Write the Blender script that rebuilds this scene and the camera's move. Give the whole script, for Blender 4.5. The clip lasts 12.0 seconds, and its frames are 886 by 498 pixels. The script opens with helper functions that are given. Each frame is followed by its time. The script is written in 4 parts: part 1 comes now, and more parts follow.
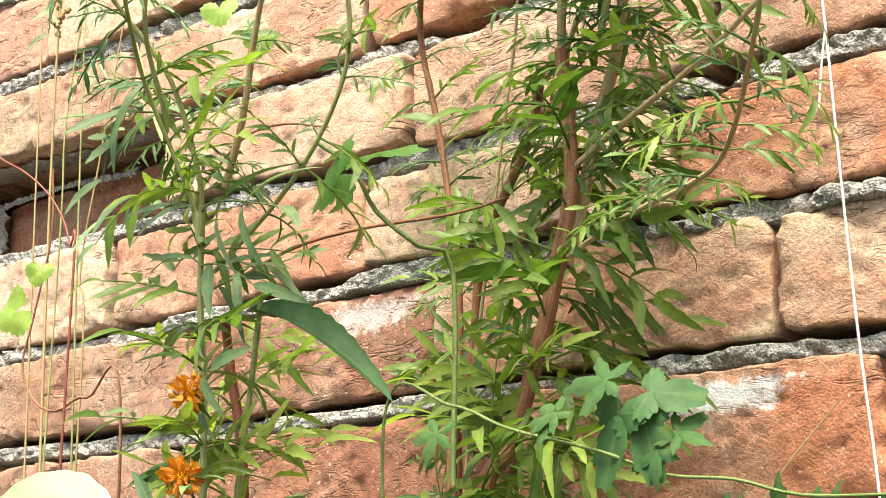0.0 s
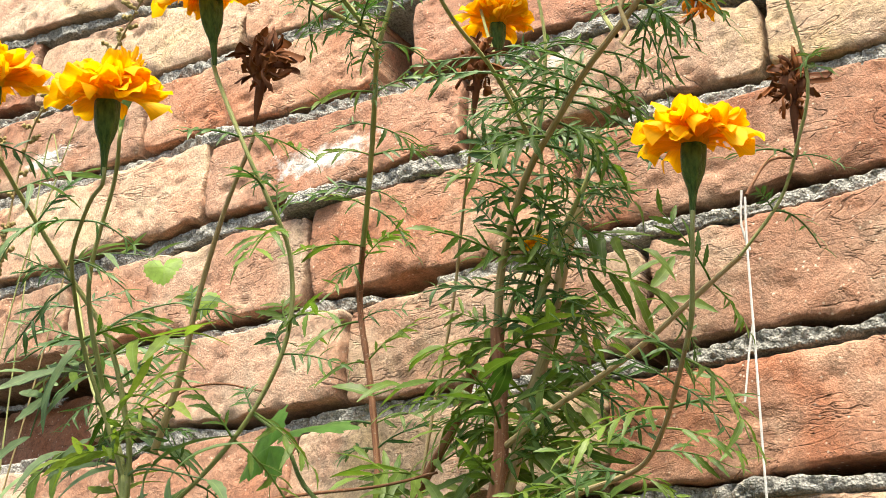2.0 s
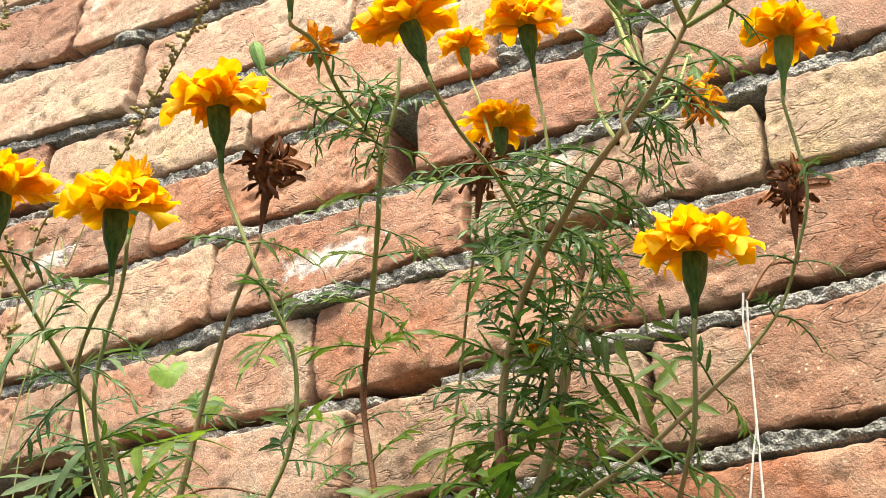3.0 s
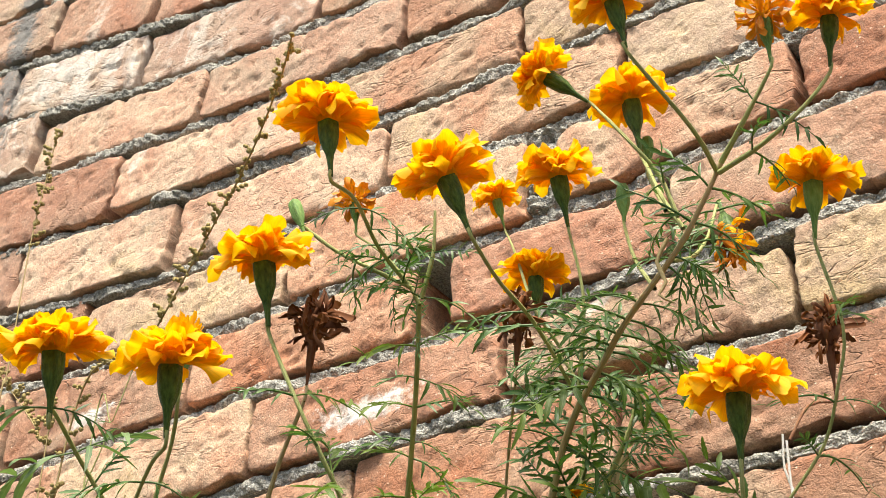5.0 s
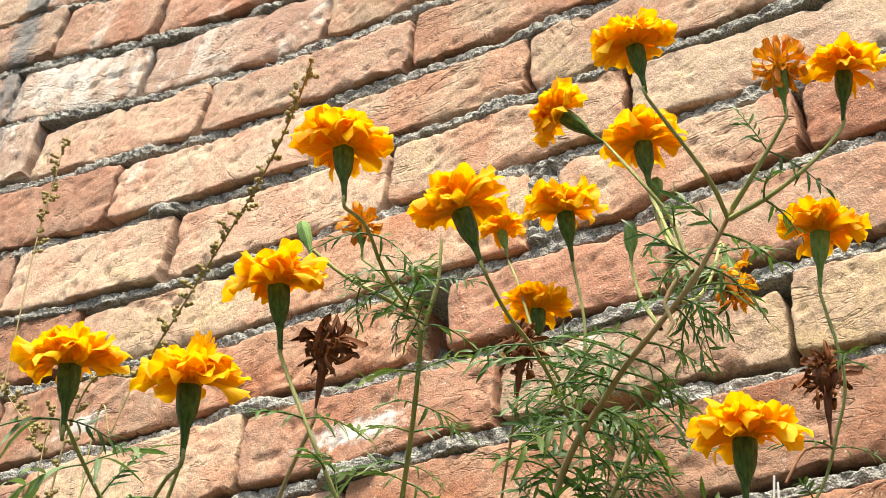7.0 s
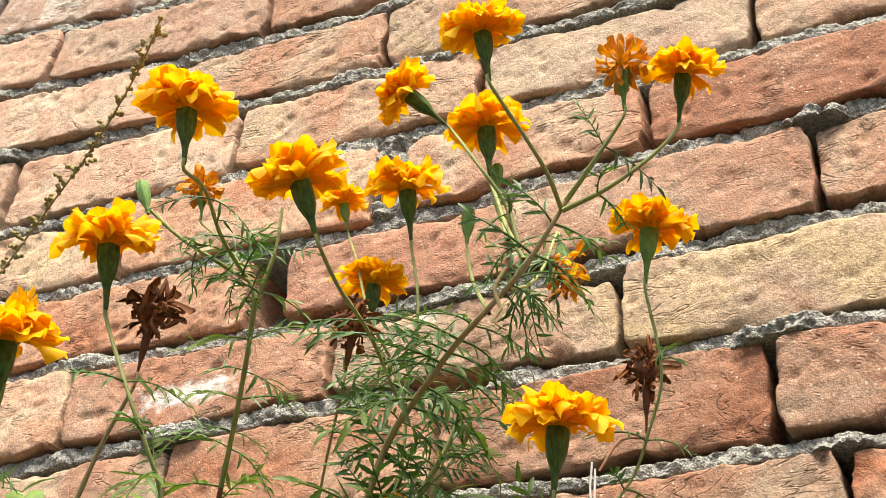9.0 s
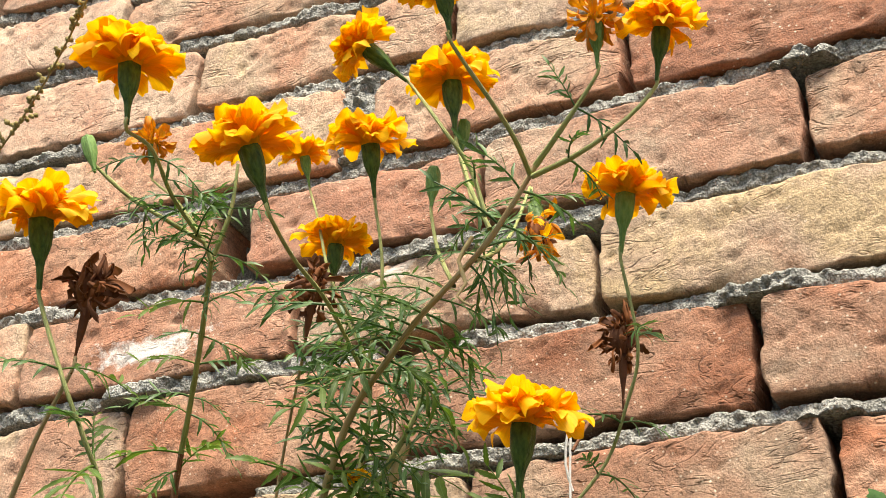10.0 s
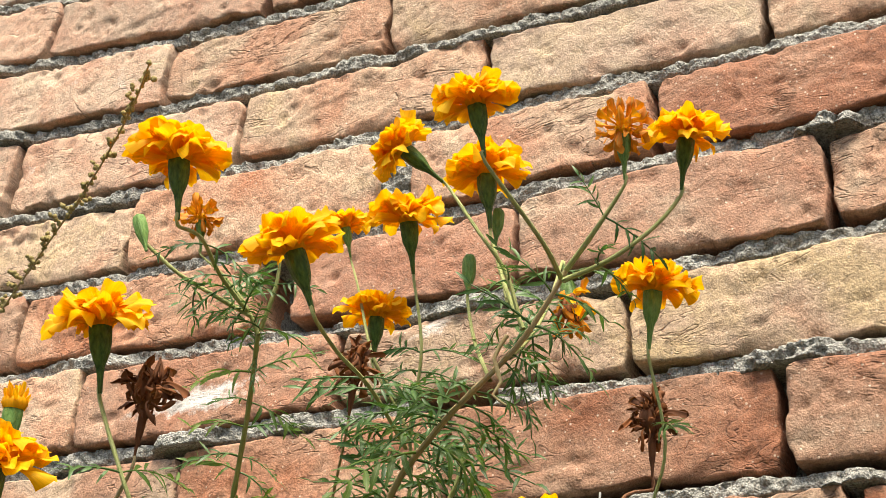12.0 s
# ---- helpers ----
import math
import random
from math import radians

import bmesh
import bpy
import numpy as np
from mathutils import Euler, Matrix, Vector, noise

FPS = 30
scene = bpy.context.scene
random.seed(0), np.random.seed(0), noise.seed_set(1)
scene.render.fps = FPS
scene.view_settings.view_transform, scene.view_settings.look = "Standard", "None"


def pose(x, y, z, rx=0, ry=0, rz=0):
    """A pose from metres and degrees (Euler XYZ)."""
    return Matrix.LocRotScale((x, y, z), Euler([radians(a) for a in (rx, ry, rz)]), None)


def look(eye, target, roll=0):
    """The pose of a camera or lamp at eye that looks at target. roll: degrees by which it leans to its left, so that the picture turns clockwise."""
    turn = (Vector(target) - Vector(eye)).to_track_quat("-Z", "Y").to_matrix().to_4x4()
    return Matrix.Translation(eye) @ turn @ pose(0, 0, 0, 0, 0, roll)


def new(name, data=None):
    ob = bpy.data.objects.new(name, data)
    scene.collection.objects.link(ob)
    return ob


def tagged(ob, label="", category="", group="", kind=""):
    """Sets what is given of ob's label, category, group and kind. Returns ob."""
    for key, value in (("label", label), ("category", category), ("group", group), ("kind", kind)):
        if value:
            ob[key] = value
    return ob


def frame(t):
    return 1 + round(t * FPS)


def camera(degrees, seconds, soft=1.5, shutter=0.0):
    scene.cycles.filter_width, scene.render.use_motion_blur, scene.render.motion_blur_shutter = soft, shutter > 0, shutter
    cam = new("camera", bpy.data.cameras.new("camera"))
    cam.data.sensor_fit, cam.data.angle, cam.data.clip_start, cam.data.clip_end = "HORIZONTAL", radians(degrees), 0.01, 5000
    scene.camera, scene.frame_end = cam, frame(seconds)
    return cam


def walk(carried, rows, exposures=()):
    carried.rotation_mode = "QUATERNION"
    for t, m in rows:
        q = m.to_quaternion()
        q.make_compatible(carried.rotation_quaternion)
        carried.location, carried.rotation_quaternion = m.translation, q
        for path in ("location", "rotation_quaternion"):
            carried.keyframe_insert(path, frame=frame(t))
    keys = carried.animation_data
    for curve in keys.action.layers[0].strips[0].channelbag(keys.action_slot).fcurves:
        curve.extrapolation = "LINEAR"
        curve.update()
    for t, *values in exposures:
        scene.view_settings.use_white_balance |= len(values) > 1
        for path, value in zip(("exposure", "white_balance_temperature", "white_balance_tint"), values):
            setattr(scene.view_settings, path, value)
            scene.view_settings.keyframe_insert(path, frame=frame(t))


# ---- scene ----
cam = camera(34.7, 12.0, soft=0.5)
PATH = [
    (0, (0.758, -0.742, 0.377), (-0.419, 0.784, 0.914), 0.0),
    (0.5, (0.759, -0.749, 0.387), (-0.393, 0.769, 0.995), 0.8),
    (1, (0.761, -0.754, 0.394), (-0.358, 0.748, 1.093), 1.8),
    (1.5, (0.764, -0.759, 0.402), (-0.313, 0.731, 1.19), 2.3),
    (2, (0.766, -0.759, 0.404), (-0.274, 0.737, 1.229), 2.6),
    (2.5, (0.768, -0.763, 0.408), (-0.257, 0.707, 1.295), 2.6),
    (3, (0.77, -0.766, 0.408), (-0.246, 0.678, 1.348), 2.7),
    (3.5, (0.773, -0.769, 0.407), (-0.22, 0.639, 1.422), 2.5),
    (3.7, (0.776, -0.768, 0.411), (-0.222, 0.633, 1.432), 2.3),
    (5.3, (0.764, -0.79, 0.396), (-0.219, 0.535, 1.527), 2.0),
    (5.5, (0.76, -0.795, 0.395), (-0.225, 0.529, 1.526), 2.0),
    (6, (0.755, -0.796, 0.396), (-0.234, 0.524, 1.527), 2.6),
    (6.5, (0.758, -0.797, 0.396), (-0.226, 0.526, 1.528), 3.3),
    (7, (0.761, -0.804, 0.397), (-0.188, 0.535, 1.54), 4.1),
    (7.5, (0.771, -0.81, 0.396), (-0.114, 0.557, 1.558), 3.9),
    (7.7, (0.777, -0.811, 0.394), (-0.073, 0.566, 1.569), 3.9),
    (9.3, (0.769, -0.795, 0.405), (-0.007, 0.707, 1.473), 3.9),
    (9.5, (0.767, -0.783, 0.414), (-0.019, 0.755, 1.423), 3.9),
    (10, (0.77, -0.773, 0.454), (-0.023, 0.759, 1.466), 3.1),
    (10.5, (0.769, -0.788, 0.49), (-0.043, 0.749, 1.48), 2.2),
    (11, (0.774, -0.809, 0.497), (-0.049, 0.74, 1.458), 2.4),
    (11.5, (0.788, -0.823, 0.497), (-0.045, 0.72, 1.461), 2.6),
    (12, (0.798, -0.833, 0.496), (-0.051, 0.699, 1.46), 3.4),
]
STOPS = ((0.0, 2.52), (1.0, 2.31), (2.5, 2.00), (5.5, 1.88), (9.5, 1.80), (12.0, 1.72))
EXPOSURES = [(t, stops, 6900, 5) for t, stops in STOPS]
walk(cam, [(t, look(eye, target, roll)) for t, eye, target, roll in PATH], EXPOSURES)

# ---- world, sun, exposure ----
world = bpy.data.worlds.new("sky")
scene.world = world
world.use_nodes = True
wn = world.node_tree.nodes
sky = wn.new("ShaderNodeTexSky")
sky.sky_type = "NISHITA"
sky.sun_disc = False
SUN_UP, SUN_TURN = 64.0, 158.0
sky.sun_elevation, sky.sun_rotation = radians(SUN_UP), radians(SUN_TURN)
sky.air_density, sky.dust_density, sky.ozone_density = 1.0, 3.0, 1.0
world.node_tree.links.new(sky.outputs[0], wn["Background"].inputs["Color"])
wn["Background"].inputs["Strength"].default_value = 0.060

sun = new("sun", bpy.data.lights.new("sun", "SUN"))
sun.data.energy, sun.data.angle, sun.data.color = 2.4, radians(32), (1.0, 0.92, 0.80)
az = radians(SUN_TURN)
to_sun = Vector((math.sin(az) * math.cos(radians(SUN_UP)), math.cos(az) * math.cos(radians(SUN_UP)), math.sin(radians(SUN_UP))))
sun.matrix_world = look(to_sun * 10, (0, 0, 0))


# ---- materials ----
class Nodes:
    """Short hand for building one node material."""

    def __init__(self, name):
        self.mat = bpy.data.materials.new(name)
        self.mat.use_nodes = True
        self.tree = self.mat.node_tree
        self.bsdf = self.tree.nodes["Principled BSDF"]
        self.out = self.tree.nodes["Material Output"]

    def add(self, kind, **values):
        node = self.tree.nodes.new("ShaderNode" + kind)
        for key, value in values.items():
            node.inputs[key].default_value = value
        return node

    def link(self, a, b):
        self.tree.links.new(a, b)

    def coords(self, kind="Object", scale=(1, 1, 1), turn=(0, 0, 0), shift=None):
        tc = self.add("TexCoord")
        m = self.add("Mapping")
        m.inputs["Scale"].default_value = scale
        m.inputs["Rotation"].default_value = turn
        self.link(tc.outputs[kind], m.inputs["Vector"])
        if shift is not None:
            self.link(shift, m.inputs["Location"])
        return m.outputs[0]

    def noise(self, vec, scale, detail=4.0, rough=0.55, warp=0.0):
        n = self.add("TexNoise", Scale=scale, Detail=detail, Roughness=rough, Distortion=warp)
        self.link(vec, n.inputs["Vector"])
        return n.outputs["Fac"]

    def ramp(self, fac, *stops):
        r = self.add("ValToRGB")
        e = r.color_ramp.elements
        while len(e) < len(stops):
            e.new(0.5)
        for el, (p, c) in zip(e, stops):
            el.position = p
            el.color = (c, c, c, 1) if isinstance(c, (int, float)) else (*c, 1)
        self.link(fac, r.inputs["Fac"])
        return r.outputs["Color"]

    def math(self, op, a, b=0.0, clamp=False):
        m = self.add("Math")
        m.operation, m.use_clamp = op, clamp
        for s, v in zip(m.inputs, (a, b)):
            if isinstance(v, (int, float)):
                s.default_value = v
            else:
                self.link(v, s)
        return m.outputs[0]

    def mix(self, fac, a, b, blend="MIX"):
        m = self.add("Mix")
        m.data_type, m.blend_type = "RGBA", blend
        for s, v in zip((m.inputs[0], m.inputs[6], m.inputs[7]), (fac, a, b)):
            if isinstance(v, (int, float)):
                s.default_value = v
            elif isinstance(v, tuple):
                s.default_value = (*v, 1)
            else:
                self.link(v, s)
        return m.outputs[2]

    def bump(self, height, strength, distance, below=None):
        b = self.add("Bump", Strength=strength, Distance=distance)
        self.link(height, b.inputs["Height"])
        if below is not None:
            self.link(below, b.inputs["Normal"])
        return b.outputs[0]

    def set(self, color=None, rough=None, normal=None, **values):
        for key, v in (("Base Color", color), ("Roughness", rough), ("Normal", normal)):
            if v is None:
                continue
            if isinstance(v, tuple):
                self.bsdf.inputs[key].default_value = (*v, 1)
            elif isinstance(v, (int, float)):
                self.bsdf.inputs[key].default_value = v
            else:
                self.link(v, self.bsdf.inputs[key])
        for key, v in values.items():
            self.bsdf.inputs[key.replace("_", " ")].default_value = v
        return self.mat


# place on the wall, lean, half width, half height, colour and strength
STAINS = (
    (-0.495, 1.66, 0.05, 0.032, 0.28, (0.17, 0.182, 0.188), 0.85),
    (-0.36, 1.53, 0.25, 0.016, 0.10, (0.76, 0.70, 0.64), 0.45),
    (-0.155, 1.49, 0.25, 0.014, 0.045, (0.76, 0.70, 0.64), 0.45),
    (0.397, 0.515, 1.2, 0.038, 0.0105, (0.92, 0.91, 0.89), 0.95),
    (0.11, 0.60, 2.0, 0.045, 0.013, (0.78, 0.72, 0.68), 0.55),
    (0.118, 0.927, 1.0, 0.052, 0.0115, (0.80, 0.77, 0.74), 0.85),
    (-0.222, 1.016, 1.0, 0.030, 0.010, (0.80, 0.77, 0.74), 0.75),
    (0.330, 0.955, 1.0, 0.012, 0.008, (0.80, 0.77, 0.74), 0.5),
)


def brick_material():
    n = Nodes("brick_clay")
    info = n.add("ObjectInfo")
    sep = n.add("SeparateColor")
    n.link(info.outputs["Color"], sep.inputs[0])
    red, white, light = sep.outputs[0], sep.outputs[1], sep.outputs[2]
    off = n.math("MULTIPLY", info.outputs["Random"], 37.0)
    vec = n.coords("Object", shift=off)
    patch = n.noise(vec, 12.0, 3.0, 0.5, 0.6)
    mott = n.noise(vec, 42.0, 5.0, 0.65, 0.3)
    grain = n.noise(vec, 560.0, 3.0, 0.7)
    grit = n.noise(vec, 160.0, 4.0, 0.7)
    hue = n.math("ADD", red, n.math("MULTIPLY", n.math("SUBTRACT", patch, 0.5), 1.5))
    hue = n.math("ADD", hue, n.math("MULTIPLY", n.math("SUBTRACT", mott, 0.5), 0.7), clamp=True)
    col = n.ramp(hue, (0.0, (0.49, 0.350, 0.200)), (0.3, (0.455, 0.315, 0.218)), (0.6, (0.43, 0.228, 0.142)), (1.0, (0.36, 0.128, 0.058)))
    val = n.math("ADD", 0.62, n.math("MULTIPLY", light, 0.76))
    col = n.mix(1.0, col, val, "MULTIPLY")
    col = n.mix(1.0, col, n.ramp(grit, (0.32, 0.62), (0.5, 1.0), (0.70, 1.20)), "MULTIPLY")
    col = n.mix(n.ramp(mott, (0.55, 0.0), (0.8, 0.35)), col, (0.55, 0.36, 0.25))
    col = n.mix(1.0, col, n.ramp(grain, (0.32, 0.68), (0.5, 1.0), (0.68, 1.22)), "MULTIPLY")
    # pale lime bloom and splashes
    col = n.mix(n.math("MULTIPLY", white, 0.55), col, (0.52, 0.43, 0.37))
    bloom = n.noise(vec, 16.0, 6.0, 0.7, 1.2)
    edge = n.math("SUBTRACT", 0.86, n.math("MULTIPLY", white, 0.5))
    bloom = n.math("MULTIPLY", n.math("SUBTRACT", bloom, edge), 7.0, clamp=True)
    col = n.mix(n.math("MULTIPLY", bloom, 0.75), col, (0.78, 0.73, 0.68))
    dots = n.add("TexVoronoi", Scale=190.0)
    n.link(vec, dots.inputs["Vector"])
    dotted = n.math("MULTIPLY", n.ramp(dots.outputs["Distance"], (0.10, 1.0), (0.20, 0.0)), n.ramp(n.noise(vec, 60.0, 2.0), (0.45, 0.0), (0.55, 0.85)))
    col = n.mix(dotted, col, (0.68, 0.55, 0.43))
    # cement runs and a lime splash that cross the courses
    where = n.add("NewGeometry")
    spot = n.add("SeparateXYZ")
    n.link(where.outputs["Position"], spot.inputs[0])
    wander = n.noise(where.outputs["Position"], 9.0, 3.0)
    ragged = n.noise(where.outputs["Position"], 120.0, 4.0, 0.7)
    for x0, z0, slope, half, reach, tone, most in STAINS:
        line = n.math("ADD", n.math("MULTIPLY", n.math("SUBTRACT", spot.outputs[2], z0), slope), x0)
        line = n.math("ADD", line, n.math("MULTIPLY", n.math("SUBTRACT", wander, 0.5), half * 1.2))
        away = n.math("ABSOLUTE", n.math("SUBTRACT", spot.outputs[0], line))
        tall = n.math("ABSOLUTE", n.math("SUBTRACT", spot.outputs[2], z0))
        far = n.math("MAXIMUM", n.math("DIVIDE", away, half), n.math("DIVIDE", tall, reach))
        far = n.math("ADD", far, n.math("MULTIPLY", n.math("SUBTRACT", ragged, 0.5), 2.2))
        mask = n.ramp(far, (0.45, most), (1.15, 0.0))
        col = n.mix(mask, col, tone)
    # drag creases in two slants, more on some bricks than on others
    heavy = n.math("MULTIPLY", n.math("SUBTRACT", n.math("FRACT", n.math("MULTIPLY", info.outputs["Random"], 7.3)), 0.5), 0.16)
    gate = n.ramp(n.math("ADD", n.noise(vec, 15.0, 4.0, 0.6), heavy), (0.49, 0.0), (0.58, 1.0))
    lines = None
    for turn, along, across, thin in ((12, 7.0, 30.0, 0.0065), (33, 11.0, 40.0, 0.0055), (-32, 14.0, 32.0, 0.004)):
        slant = n.coords("Object", scale=(along, 1.0, across), turn=(0, radians(turn), 0), shift=off)
        wavy = n.noise(slant, 1.0, 3.6, 0.55, 0.6)
        cut = n.ramp(n.math("ABSOLUTE", n.math("SUBTRACT", wavy, 0.5)), (thin * 0.4, 1.0), (thin * 1.8, 0.0))
        lines = cut if lines is None else n.math("MAXIMUM", lines, cut)
    lines = n.math("MULTIPLY", lines, gate)
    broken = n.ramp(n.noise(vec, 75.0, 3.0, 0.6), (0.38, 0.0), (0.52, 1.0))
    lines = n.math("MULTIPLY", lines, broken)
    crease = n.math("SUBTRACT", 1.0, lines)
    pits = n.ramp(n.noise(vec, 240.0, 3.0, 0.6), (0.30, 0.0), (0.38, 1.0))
    # shade inside creases and pits, painted as dark brown in the colour
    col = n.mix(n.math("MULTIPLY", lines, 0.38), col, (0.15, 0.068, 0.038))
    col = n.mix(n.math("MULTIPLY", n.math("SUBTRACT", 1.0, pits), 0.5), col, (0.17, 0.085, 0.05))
    b = n.bump(crease, 0.9, 0.0016)
    b = n.bump(mott, 0.8, 0.0018, b)
    b = n.bump(grit, 0.9, 0.0015, b)
    b = n.bump(grain, 0.9, 0.0010, b)
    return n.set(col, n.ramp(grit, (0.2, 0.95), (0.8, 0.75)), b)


def mortar_material():
    n = Nodes("sandy_mortar")
    vec = n.coords("Object")
    a, b2, c = n.noise(vec, 30.0, 4.0), n.noise(vec, 350.0, 4.0, 0.7), n.noise(vec, 900.0, 2.0)
    col = n.ramp(a, (0.3, (0.33, 0.317, 0.290)), (0.5, (0.435, 0.42, 0.388)), (0.7, (0.55, 0.535, 0.495)))
    col = n.mix(1.0, col, n.ramp(b2, (0.34, 0.45), (0.5, 1.0), (0.7, 1.2)), "MULTIPLY")
    grains = n.add("TexVoronoi", Scale=560.0)
    n.link(vec, grains.inputs["Vector"])
    # hollows between grains darkened in the colour, in place of shade
    col = n.mix(1.0, col, n.ramp(grains.outputs["Distance"], (0.15, 1.12), (0.8, 0.6)), "MULTIPLY")
    b = n.bump(n.math("SUBTRACT", 1.0, grains.outputs["Distance"]), 1.0, 0.0013)
    b = n.bump(b2, 0.8, 0.0016, b)
    b = n.bump(c, 0.5, 0.0008, b)
    return n.set(col, 0.95, b)


def plain(name, dark, lightc, scale=60.0, rough=0.8, bump=0.3, depth=0.001, stretch=(1, 1, 1), **kw):
    n = Nodes(name)
    vec = n.coords("Object", scale=stretch)
    f = n.noise(vec, scale, 5.0, 0.6)
    fine = n.noise(vec, scale * 7, 3.0, 0.6)
    col = n.mix(f, dark, lightc)
    col = n.mix(1.0, col, n.ramp(fine, (0.3, 0.85), (0.7, 1.12)), "MULTIPLY")
    return n.set(col, rough, n.bump(fine, bump, depth), Specular_IOR_Level=0.2, **kw)


def stem_material(name, dark, lightc, streak=0.5, rough=0.65, fleck=0.5):
    """Bark with ridges that run along the stem; UV x round it, y along."""
    n = Nodes(name)
    tc = n.add("TexCoord")
    m = n.add("Mapping")
    m.inputs["Scale"].default_value = (16.0, 9.0, 1.0)
    n.link(tc.outputs["UV"], m.inputs["Vector"])
    ridges = n.noise(m.outputs[0], 1.0, 4.0, 0.6)
    vec = n.coords("Object")
    blot = n.noise(vec, 55.0, 4.0, 0.6)
    f = n.math("ADD", n.math("MULTIPLY", ridges, streak), n.math("MULTIPLY", blot, 1.0 - streak))
    col = n.mix(n.ramp(f, (0.32, 0.0), (0.66, 1.0)), dark, lightc)
    flecks = n.ramp(n.noise(vec, 500.0, 2.0), (0.62, 0.0), (0.7, fleck))
    col = n.mix(flecks, col, (0.5, 0.42, 0.30))
    return n.set(col, rough, n.bump(ridges, 0.8, 0.0012), Specular_IOR_Level=0.25)


def leaf_material(name, tone, back, clear=0.3, rough=0.55, rib=0.35):
    """Leaf or petal: diffuse with light passing through. UV x across, y from base to tip."""
    n = Nodes(name)
    info = n.add("ObjectInfo")
    vec = n.coords("Object")
    f = n.noise(vec, 140.0, 4.0, 0.6)
    geo = n.add("NewGeometry")
    vary = n.math("ADD", n.math("MULTIPLY", info.outputs["Random"], 0.55), n.math("MULTIPLY", geo.outputs["Random Per Island"], 0.45))
    col = n.mix(vary, tone, back)
    col = n.mix(1.0, col, n.ramp(f, (0.3, 0.75), (0.7, 1.2)), "MULTIPLY")
    uv = n.add("TexCoord")
    sx = n.add("SeparateXYZ")
    n.link(uv.outputs["UV"], sx.inputs[0])
    vein = n.ramp(n.math("ABSOLUTE", n.math("SUBTRACT", sx.outputs[0], 0.5)), (0.0, 1.0), (0.07, 0.0))
    col = n.mix(n.math("MULTIPLY", vein, rib), col, (0.30, 0.40, 0.14))
    n.set(col, rough, n.bump(f, 0.3, 0.0006), Specular_IOR_Level=0.4)
    tr = n.add("BsdfTranslucent")
    n.link(n.mix(1.0, col, (1.1, 1.25, 0.6), "MULTIPLY"), tr.inputs["Color"])
    ms = n.add("MixShader")
    ms.inputs[0].default_value = clear
    n.link(n.bsdf.outputs[0], ms.inputs[1])
    n.link(tr.outputs[0], ms.inputs[2])
    n.link(ms.outputs[0], n.out.inputs["Surface"])
    return n.mat


def petal_material():
    n = Nodes("marigold_petal")
    info = n.add("ObjectInfo")
    uv = n.add("TexCoord")
    sx = n.add("SeparateXYZ")
    n.link(uv.outputs["UV"], sx.inputs[0])
    m = n.add("Mapping")
    m.inputs["Scale"].default_value = (28.0, 2.0, 1.0)
    n.link(uv.outputs["UV"], m.inputs["Vector"])
    veins = n.noise(m.outputs[0], 1.0, 3.0)
    base = n.ramp(sx.outputs[1], (0.0, (0.94, 0.44, 0.005)), (0.4, (0.96, 0.53, 0.008)), (1.0, (0.98, 0.60, 0.013)))
    base = n.mix(n.math("MULTIPLY", info.outputs["Random"], 0.4), base, (0.95, 0.46, 0.006))
    base = n.mix(1.0, base, n.ramp(veins, (0.3, 0.86), (0.65, 1.05)), "MULTIPLY")
    n.set(base, 0.6, n.bump(veins, 0.35, 0.0006), Specular_IOR_Level=0.25)
    tr = n.add("BsdfTranslucent")
    n.link(base, tr.inputs["Color"])
    ms = n.add("MixShader")
    ms.inputs[0].default_value = 0.48
    n.link(n.bsdf.outputs[0], ms.inputs[1])
    n.link(tr.outputs[0], ms.inputs[2])
    n.link(ms.outputs[0], n.out.inputs["Surface"])
    return n.mat


BRICK = brick_material()
MORTAR = mortar_material()
CORE = plain("wall_core", (0.07, 0.06, 0.05), (0.16, 0.14, 0.12), 30.0, 0.95)
SOIL = plain("garden_soil", (0.025, 0.022, 0.014), (0.06, 0.055, 0.03), 12.0, 0.95, 0.8, 0.01)
PETAL = petal_material()
PETAL_OLD = leaf_material("withered_petal", (0.82, 0.33, 0.012), (0.50, 0.15, 0.01), 0.25, 0.7)
PETAL_DEAD = leaf_material("dead_petal", (0.29, 0.095, 0.022), (0.05, 0.018, 0.011), 0.1, 0.8, 0.0)
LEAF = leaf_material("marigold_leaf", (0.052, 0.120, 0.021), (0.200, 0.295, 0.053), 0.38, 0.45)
# lit copy of the marigold leaf: sunlight put into its paler, yellower colour
LEAF_SUNLIT = leaf_material("sunlit_leaf", (0.17, 0.26, 0.040), (0.32, 0.40, 0.09), 0.5)
LEAF_FINE = leaf_material("marigold_leaf_fine", (0.036, 0.098, 0.027), (0.105, 0.200, 0.056), 0.3, 0.42)
LEAF_GREY = leaf_material("grey_green_leaf", (0.080, 0.150, 0.060), (0.21, 0.30, 0.135), 0.25)
LEAF_BRIGHT = leaf_material("young_leaf", (0.20, 0.34, 0.05), (0.27, 0.40, 0.08), 0.4)
LEAF_FRESH = leaf_material("fresh_leaf", (0.055, 0.16, 0.018), (0.10, 0.23, 0.035), 0.35, rib=0.1)
LEAF_PALE = leaf_material("pale_leaf", (0.24, 0.31, 0.17), (0.30, 0.37, 0.22), 0.2)
LEAF_DARK = leaf_material("broad_leaf", (0.022, 0.075, 0.020), (0.045, 0.115, 0.03), 0.2, 0.65, 0.1)
LEAF_VINE = leaf_material("vine_leaf", (0.030, 0.090, 0.024), (0.068, 0.145, 0.040), 0.3, 0.85, rib=0.06)
